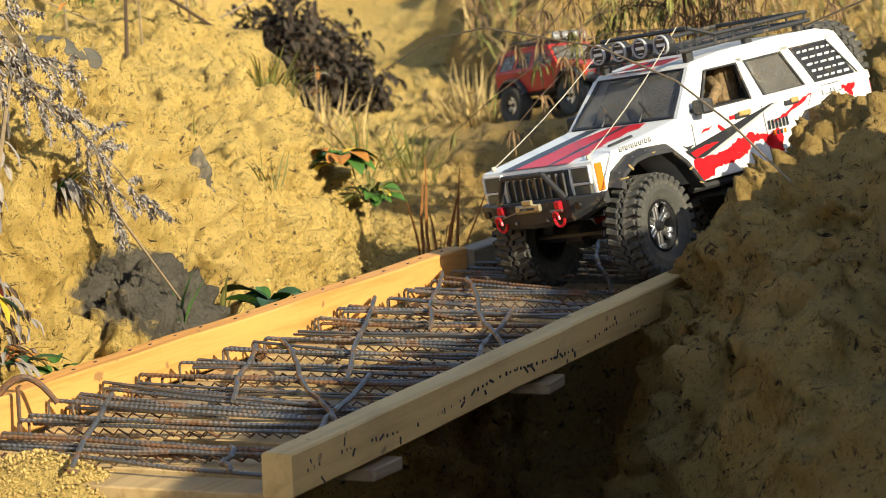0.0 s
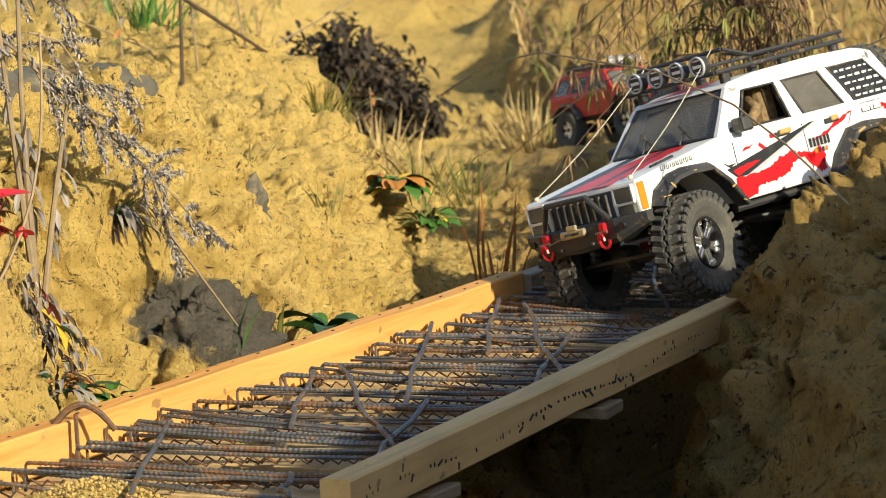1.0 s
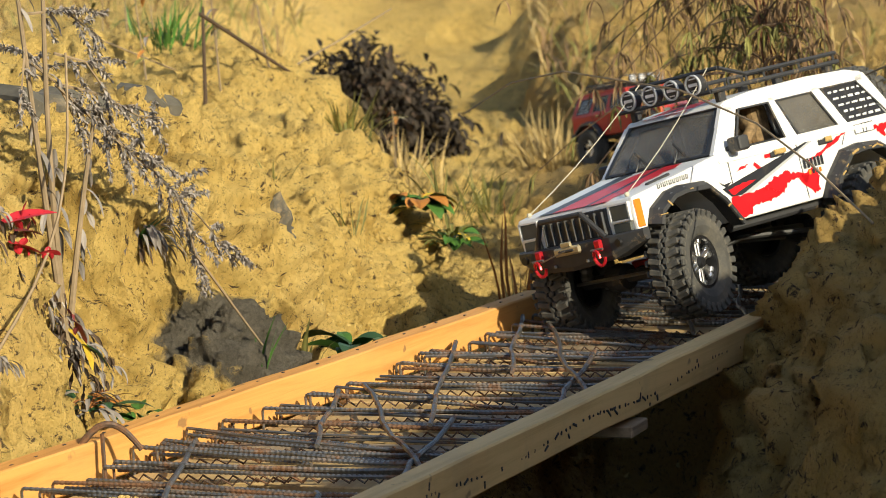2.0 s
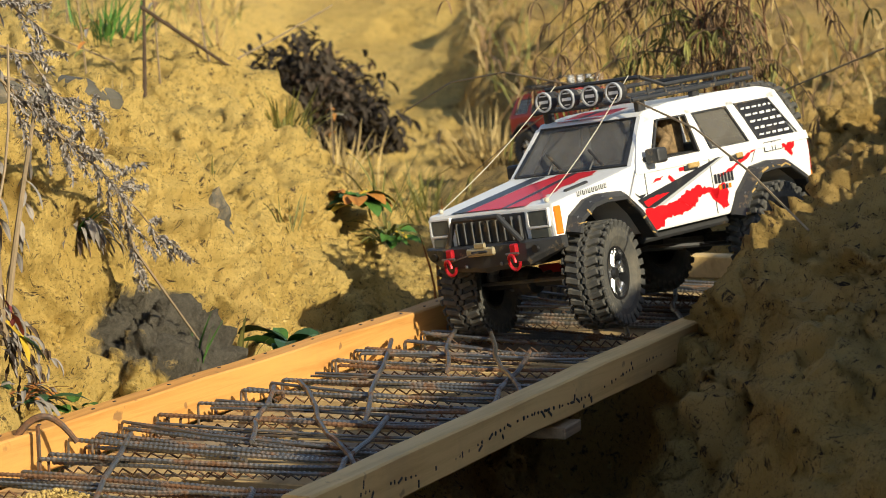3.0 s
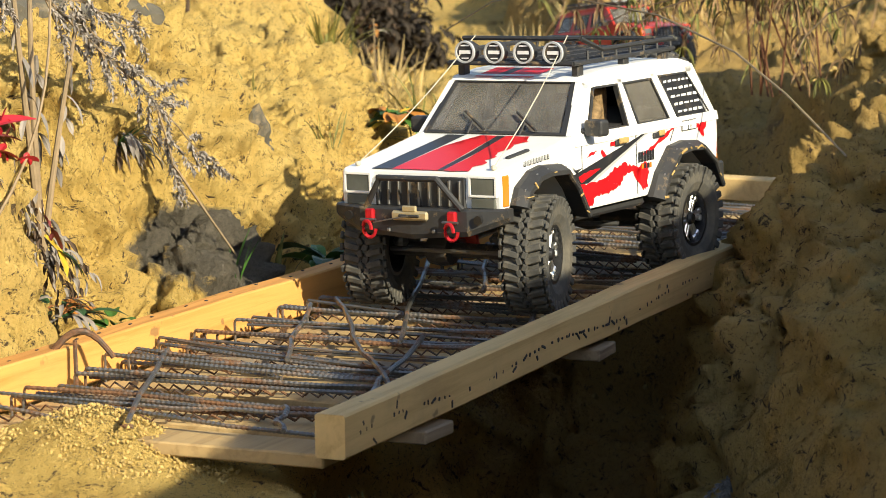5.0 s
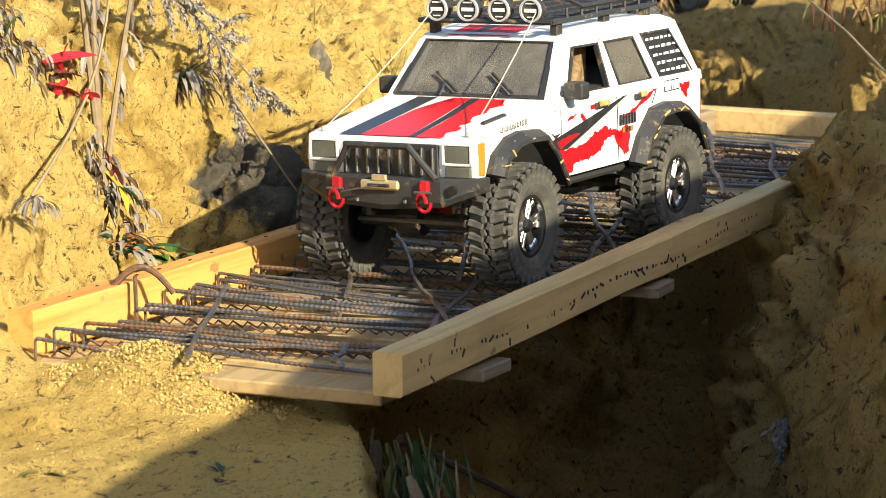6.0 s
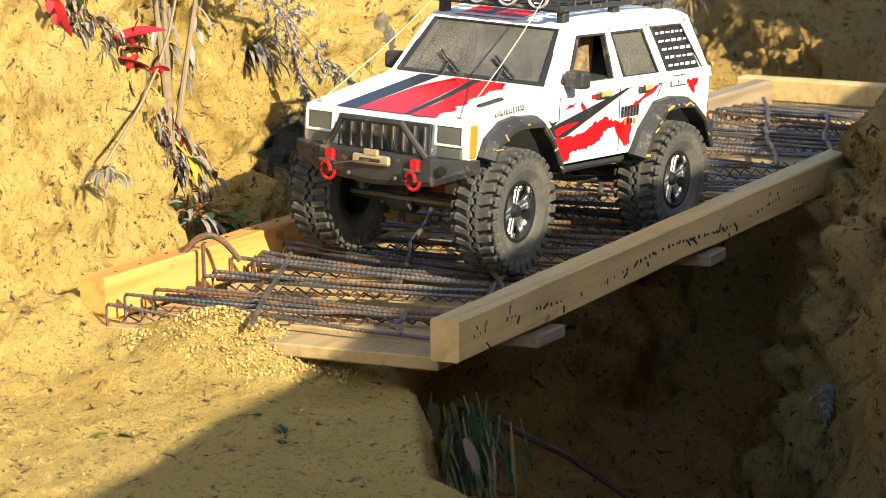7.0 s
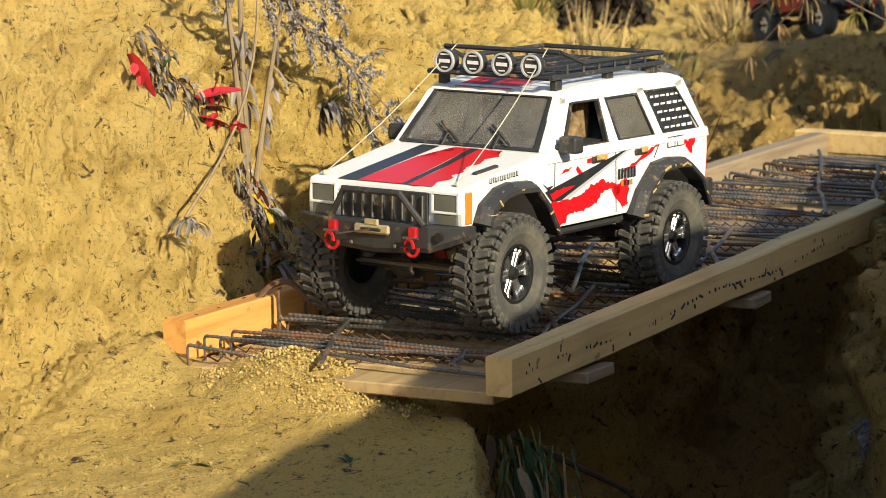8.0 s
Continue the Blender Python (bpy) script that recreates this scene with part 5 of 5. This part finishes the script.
grass_tuft("grass_tuft", (0.64, 0.435, -0.02), GREEN, 9, 0.085, 0.02, "few green grass blades by the board", 0.005, 0.35)
grass_tuft("grass_tuft", (0.74, 0.43, -0.02), OLIVE, 6, 0.075, 0.015, "few yellowing grass blades by the board", 0.005, 0.5)
leafy_clump("broadleaf_weed", (0.84, 0.42, 0.0), [(DARKGREEN, 8, 0.055, 0.026, 0.03, 0.35, 0.5), (GREEN, 4, 0.05, 0.022, 0.03, 0.6, 0.5)], "dark green broad-leaved weed behind the board")
leafy_clump("weed", (0.40, 0.44, 0.0), [(GREEN, 7, 0.022, 0.014, 0.03, 0.5, 0.6)], "small green seedling on the sand")
leafy_clump("maple_seedling", (1.46, 0.61, 0.085), [(DARKGREEN, 6, 0.035, 0.026, 0.04, 0.7, 0.5), (ORANGE, 7, 0.035, 0.026, 0.05, 0.2, 0.6), (YELLOW, 6, 0.032, 0.024, 0.05, 0.1, 0.6), (GREEN, 14, 0.034, 0.022, 0.05, 0.0, 0.6)], "seedling with green yellow and orange autumn leaves")
leafy_clump("weed", (1.50, 0.585, 0.03), [(GREEN, 18, 0.03, 0.016, 0.05, 0.3, 0.6), (YELLOW, 8, 0.03, 0.010, 0.06, 0.2, 0.8), (OLIVE, 24, 0.045, 0.006, 0.06, 0.8, 0.7)], "tangle of green and yellow weeds on the bank's edge")
leafy_clump("weed", (0.93, 0.545, 0.06), [(GREEN, 3, 0.022, 0.016, 0.01, 0.1, 0.6), (ORANGE, 2, 0.02, 0.014, 0.01, 0.2, 0.6)], "single green leaf on the sandy bank")
grass_tuft("grass_tuft", (1.52, 0.60, 0.06), OLIVE, 14, 0.13, 0.03, "loose olive grass blades on the bank's edge", 0.003, 0.7)
grass_tuft("grass_tuft", (1.40, 0.45, -0.06), RUST, 10, 0.16, 0.03, "rust-brown dry grass stems beside the bridge", 0.004, 0.25)
grass_tuft("grass_tuft", (1.50, 0.50, -0.08), STRAW, 6, 0.13, 0.05, "straw-coloured dry grass beside the bridge", 0.003, 0.6)
for x, y in ((1.27, 0.62), (1.30, 0.74)):
    grass_tuft("grass_tuft", (x, y, ground_at(x, y)), OLIVE, 8, 0.05, 0.02, "short olive grass on the bank", 0.0025, 0.8)
# weeds on the bank tops and the plain
for i, (x, y, m, cnt, h, sp, lab) in enumerate(((3.3, 1.16, STRAW, 110, 0.14, 0.06, "tall straw-coloured dry grass on the rise"), (2.25, 1.45, DARKGREEN, 90, 0.12, 0.08, "dark green feathery weed on the sand"), (2.0, 1.27, GREEN, 60, 0.09, 0.06, "green feathery weed on the sand"),
                                               (1.95, 0.95, OLIVE, 60, 0.10, 0.04, "olive grass hanging over the gully's edge"), (2.6, 1.0, OLIVE, 40, 0.10, 0.05, "thin olive weed in the gully"), (2.9, 1.3, STRAW, 60, 0.14, 0.1, "thin straw-coloured grass on the plain"), (1.45, 0.98, STRAW, 24, 0.06, 0.08, "thin dry grass on the bank top"),
                                               (2.4, 0.9, OLIVE, 16, 0.08, 0.06, "thin dry grass on the gully's side"), (1.5, -0.14, DARKSTALK, 34, 0.04, 0.04, "low dark weeds on the bank's crest"), (1.2, -0.16, STRAW, 34, 0.03, 0.03, "low dry stubble on the bank's crest"))):
    grass_tuft("grass_tuft", (x, y, ground_at(x, y) - 0.01), m, cnt, h, sp, lab, 0.0035, 0.8)
fld, rngf = [], random.Random(12)
for i in range(7800):
    x = rngf.uniform(3.4, 9)
    y = 0.25 + (x + 2.2) * 0.27 + rngf.uniform(-0.32, 0.32) * (x + 2.2) * 0.9
    mid = 0.42 + (x - 1.1) * 0.46
    if abs(y - mid) < 0.3 and x < 6:
        continue
    fld.append(leaf((x, y, 0.02 + 0.06 * max(0, x - 3.1) + 0.05 * min(3, max(-0.5, y - 1.5)) - 0.02), (rngf.uniform(-1, 1), rngf.uniform(-1, 1), 1.2), rngf.uniform(0.06, 0.16), 0.005, 0.6, rngf, n=2))
for m, lab in ((STRAW, "thin straw-coloured dry grass over the plain"), (OLIVE, "thin olive weeds over the plain"), (DRYBROWN, "dead brown weeds over the plain")):
    k = (STRAW, OLIVE, DRYBROWN).index(m)
    tagged(part("dry_grass", fast_join(fld[k::3]), m), lab, "grass", kind="stuff")

# leaning dead stems over the bank's top
for pts, r, m in (([(1.76, 1.08, 0.12), (1.77, 1.08, 0.34)], 0.004, DARKSTALK), ([(1.76, 1.08, 0.33), (1.95, 1.05, 0.24), (2.15, 1.02, 0.15)], 0.003, DARKSTALK), ([(1.98, 1.06, 0.15), (1.94, 1.07, 0.26), (1.98, 1.10, 0.33)], 0.0025, STALK), ([(1.95, 1.07, 0.22), (2.1, 1.02, 0.27), (2.2, 0.98, 0.31)], 0.002, STALK), ([(2.1, 1.15, 0.12), (1.9, 1.2, 0.24), (1.75, 1.25, 0.3)], 0.002, STALK)):
    tagged(part("dead_weed", tube([Vector(p) for p in pts], r, 6, 0.6), m), "leaning dead weed stem on the bank top", "plant", "dead stems")
for i in range(16):
    x, y = rng0.uniform(1.5, 2.6), rng0.uniform(1.0, 1.9)
    h = rng0.uniform(0.1, 0.3)
    z = ground_at(x, y)
    st = thing("dry_weed", "thin dry weed stem with withered leaves on the sand", "plant", "dry weed stems")
    part("stem", tube([(x, y, z - 0.02), (x + rng0.uniform(-0.03, 0.03), y + rng0.uniform(-0.03, 0.03), z + h)], 0.0018, 5, 0.5), STALK, st)
    for k in range(8):
        part("leaf", leaf((x, y, z + h * rng0.uniform(0.3, 1)), (rng0.uniform(-1, 1), rng0.uniform(-1, 1), 0.2), 0.03, 0.007, 0.9, rng0, n=4), rng0.choice((DRYGREY, OLIVE, ORANGE, DRYBROWN)), st)

# arched bramble stem across the channel
tagged(part("bramble_stem", tube([(1.5, 0.56, 0.205), (1.42, 0.46, 0.25), (1.3, 0.34, 0.272), (1.12, 0.13, 0.262), (1.0, 0.0, 0.234), (0.9, -0.09, 0.2), (0.8, -0.185, 0.15)], 0.0011, 5, 1.2), STALK), "thin arched bramble stem hanging from the bank", "plant")


REDSTEM = leaf_mat("reddish_stem", (0.17, 0.07, 0.035), 0.3, 0.8)


def drooping_bush():
    """Dead willowherb: stems with hanging, curled, narrow leaves."""
    rng = random.Random(8)
    t = thing("dry_bush", "dry brown bush with curled hanging leaves on the bank", "bush")
    stems = []
    for i in range(9):
        b = Vector((1.85 + rng.uniform(-0.05, 0.05), 0.20 + rng.uniform(-0.05, 0.05), 0.10))
        top = Vector((1.85 + rng.uniform(-0.12, 0.12), 0.20 + rng.uniform(-0.10, 0.16), 0.62))
        pts = curve_pts(b, top, (rng.uniform(-0.03, 0.03), rng.uniform(-0.03, 0.03), 0), 8)
        stems.append(pts)
        part("stem", tube(pts, 0.0016, 6, 0.6), REDSTEM, t)
    for i in range(60):
        s = rng.choice(stems)
        a = s[rng.randrange(2, 7)]
        d = Vector((rng.uniform(-0.12, 0.12), rng.uniform(-0.14, 0.34), rng.uniform(-0.16, 0.02)))
        pts = curve_pts(a, a + d, (0, 0, 0.05), 6)
        br = part("twig", tube(pts, 0.0014, 5, 0.5), DARKSTALK, t)
        lv = []
        for k in range(34):
            p = pts[rng.randrange(1, 7)]
            lv.append(leaf(p, (rng.uniform(-1, 1), rng.uniform(-1, 1), rng.uniform(-1.2, 0.1)), rng.uniform(0.022, 0.045), 0.0034, 1.5, rng, 0.5, 5, rng.uniform(-4, 4)))
        part("leaves", fast_join(lv), OLIVE if i % 3 == 0 else DRYBROWN, br, "curled narrow brown leaves")
    return t


drooping_bush()
# bare twig hanging in from the side, weeds under the landing, a seed head in the channel
tagged(part("twig", join(tube([(1.35, -0.12, 0.30), (1.42, 0.02, 0.245), (1.45, 0.07, 0.20)], 0.0014, 5, 0.5), tube([(1.42, 0.02, 0.245), (1.42, 0.05, 0.215), (1.41, 0.06, 0.19)], 0.0009, 4)), STALK), "bare pale twig on the bank", "plant")
und = thing("hanging_weed", "withered weeds hanging under the landing's lip", "plant")
rngu = random.Random(31)
for i in range(130):
    b = (0.10 + rngu.uniform(-0.05, 0.05), 0.05 + rngu.uniform(-0.04, 0.05), -0.07 - rngu.random() * 0.06)
    part("leaf", leaf(b, (rngu.uniform(-0.6, 0.1), rngu.uniform(-0.8, 0.1), -1), rngu.uniform(0.03, 0.08), 0.0028 if i % 9 else 0.010, 0.3, rngu, n=5), rngu.choice((DARKSTALK, STALK, OLIVE, DARKGREEN)), und)
part("root", tube([(0.12, 0.06, -0.08), (0.30, 0.03, -0.17), (0.42, -0.02, -0.26)], 0.004, 6, 0.4), DARKSTALK, und)
leafy_clump("weed", (-0.14, 0.09, -0.055), [(DARKGREEN, 6, 0.014, 0.004, 0.01, 0.6, 0.3)], "tiny green sprout on the sand")
leafy_clump("weed", (-0.20, 0.22, -0.055), [(OLIVE, 5, 0.02, 0.006, 0.01, 0.1, 0.3)], "fallen olive leaf on the sand")

sd = thing("dead_flower_stem", "pale fluffy seed head on a bent dry stem in the channel", "plant")
part("stem", tube(curve_pts((0.53, -0.245, -0.045), (0.50, -0.155, -0.135), (0, 0, 0.012), 6), 0.0014, 5, 0.6), STALK, sd)
heads, rngh = [], random.Random(41)
for k in range(5):
    fluff(heads, Vector((0.503, -0.163, -0.122)), Vector((rngh.uniform(-1, -0.2), rngh.uniform(-0.2, 0.8), rngh.uniform(-1, 0.1))).normalized(), rngh.uniform(0.02, 0.04), rngh)
part("seed_head", fast_join(heads), DRYGREY, sd)
leafy_clump("weed", (2.0, -0.01, 0.17), [(YELLOW, 4, 0.05, 0.018, 0.03, 1.4, 0.4), (OLIVE, 4, 0.045, 0.016, 0.03, 1.2, 0.4), (DARKSTALK, 12, 0.035, 0.006, 0.05, 0.2, 1.0)], "yellowing leafy weed on the far bank's crest")
# scrub added in the hollow at the gully's head, its dark colour standing for shade
def scrub(x, y, w, h, seed, label):
    rng = random.Random(seed)
    t = thing("shade_scrub", label, "bush", "scrub in the hollow")
    z = ground_at(x, y) - 0.03
    for i in range(16):
        a, r = rng.uniform(0, math.tau), rng.uniform(0.2, 1.0)
        top = Vector((x + math.cos(a) * w * r, y + math.sin(a) * w * r, z + h * rng.uniform(0.6, 1.1) * (1 - 0.35 * r * r)))
        pts = curve_pts((x + math.cos(a) * 0.03, y + math.sin(a) * 0.03, z), top, (0, 0, 0.03), 6)
        st = part("stem", tube(pts, 0.003, 5, 0.5), DARKSTALK, t)
        lv = []
        for k in range(110):
            p = pts[rng.randrange(1, 7)] + Vector((rng.gauss(0, 0.03), rng.gauss(0, 0.03), rng.gauss(0, 0.025)))
            lv.append(leaf(p, (rng.uniform(-1, 1), rng.uniform(-1, 1), rng.uniform(-0.8, 0.5)), rng.uniform(0.018, 0.04), 0.012, 0.8, rng, 0.4, 3))
        part("leaves", fast_join(lv), DARKSTALK if i % 5 == 4 else SHADELEAF, st, "withered leaves coloured dark for the hollow's shade")
    return t


# near-black brown: the hollow's shade is put into the leaf colour
SHADELEAF = leaf_mat("shade_dark_leaf", (0.045, 0.034, 0.023), 0.4, 0.8)
scrub(3.35, 1.60, 0.11, 0.26, 3, "bushy scrub coloured dark to stand for the gully hollow's shade")
scrub(3.48, 1.55, 0.10, 0.15, 5, "low scrub with withered leaves coloured dark for the gully's shade")
scrub(3.6, 1.66, 0.10, 0.22, 9, "bushy scrub coloured dark to stand for the gully hollow's shade")

# grey clay: a slab along the bank's rim, a lump half way down
CLAY = plain("grey_clay", (0.095, 0.085, 0.063), 0.9, var=0.35, scale=35, bumpy=0.9, dirt=0.15)
rings = []
for k in range(25):
    u = k / 24
    x = 0.56 + 0.38 * u
    y = 0.665 - 0.02 * u + 0.004 * math.sin(k * 2.1)
    z = ground_at(x, y) + 0.018 + 0.004 * math.sin(k * 1.3) - 0.02 * max(0, u - 0.85) / 0.15
    w = 0.022 + 0.004 * math.sin(k * 1.7)
    rings.append([(x + 0.3 * w, y + w, z - 0.035), (x - 0.3 * w, y - w, z - 0.04), (x - 0.35 * w, y - w * 1.1, z - 0.012), (x - 0.2 * w, y - w * 0.6, z), (x + 0.3 * w, y + w, z + 0.003)])
tagged(part("clay_slab", loft(rings), CLAY), "slab of dark grey clay along the bank's rim", "clay")


# crumbled sand at the bridge's end, and loose clods
def clod(r, seed, fine=2):
    rng = random.Random(seed)
    bm = bmesh.new()
    bmesh.ops.create_icosphere(bm, subdivisions=fine, radius=r)
    o = Vector((rng.random(), rng.random(), rng.random())) * 30
    for v in bm.verts:
        v.co *= 1 + 0.6 * noise.noise(v.co / r * 1.1 + o) + 0.4 * noise.noise(v.co / r * 2.6 + o) + 0.2 * noise.noise(v.co / r * 6 + o)
        v.co.z *= 0.75
    return bm


CLOD = plain("crumbled_sand", (0.47, 0.33, 0.11), 0.95, var=0.4, scale=160, bumpy=0.9)
rngc = random.Random(17)
heap = thing("sand_heap", "heap of crumbled yellow sand at the end of the bridge", "sand", kind="stuff")
shapes = []
for k in range(8):
    b = clod(1.0, k, 1)
    b.verts.index_update()
    shapes.append(([v.co.copy() for v in b.verts], [[v.index for v in f.verts] for f in b.faces]))
    b.free()


def scatter(parent, cx, cy, rx, ry, count, r0, r1, dz=0.0):
    """Crumbs too many to count, joined into one mesh."""
    vs, fs = [], []
    a = np.array([rngc.uniform(0, math.tau) for _ in range(count)])
    q = np.array([math.sqrt(rngc.random()) for _ in range(count)])
    xs, ys = cx + np.cos(a) * q * rx, cy + np.sin(a) * q * ry
    zs = ground_height(xs, ys)
    for x, y, z, k in zip(xs, ys, zs, q):
        r = r0 + (r1 - r0) * rngc.random() ** 3
        m = pose(float(x), float(y), float(z) + r * 0.2 + dz * (1 - float(k)), rngc.uniform(0, 360), rngc.uniform(0, 360), rngc.uniform(0, 360)) @ Matrix.Scale(r, 4)
        v0, f0 = rngc.choice(shapes)
        o = len(vs)
        vs += [m @ v for v in v0]
        fs += [[i + o for i in f] for f in f0]
    me = bpy.data.meshes.new("crumbs")
    me.from_pydata(vs, [], fs)
    me.materials.append(CLOD)
    ob = new("crumbs", me)
    ob.parent = parent


scatter(heap, 0.035, 0.235, 0.08, 0.115, 3600, 0.0003, 0.0022, 0.006)
crumbs = thing("loose_clods", "loose crumbs of yellow sand on the landing", "sand", kind="stuff")
scatter(crumbs, -0.10, 0.24, 0.22, 0.22, 600, 0.0004, 0.0018)
clods = thing("bank_clods", "loose clods on the sandy bank's foot", "sand", kind="stuff")
scatter(clods, 1.18, 0.56, 0.32, 0.10, 900, 0.0006, 0.0034)
scatter(clods, 0.45, 0.48, 0.10, 0.05, 300, 0.0005, 0.003)
shade = thing("channel_clods", "loose clods on the ground beyond the bridge", "sand", kind="stuff")
scatter(shade, 1.75, 0.25, 0.25, 0.25, 700, 0.0008, 0.007)
lump = clod(0.5, 77, 4)
for v in lump.verts:
    v.co = Vector((v.co.x * 0.07, v.co.y * 0.07, v.co.z * 0.13))
tagged(part("clay_lump", moved(lump, pose(0.90, 0.552, 0.098, 12, -8, 20)), CLAY), "upright lump of grey clay stuck in the bank", "clay")
for x, y, r in ((1.74, 0.47, 0.05), (1.80, 0.05, 0.04)):
    o = part("sand_clod", moved(clod(r, int(x * 100), 4), Matrix.Translation((x, y, ground_at(x, y) + r * 0.15))), SAND, None, smooth=True)
    tagged(o, "large clod of sandy clay on the ground", "clod", "large clods")


motions()
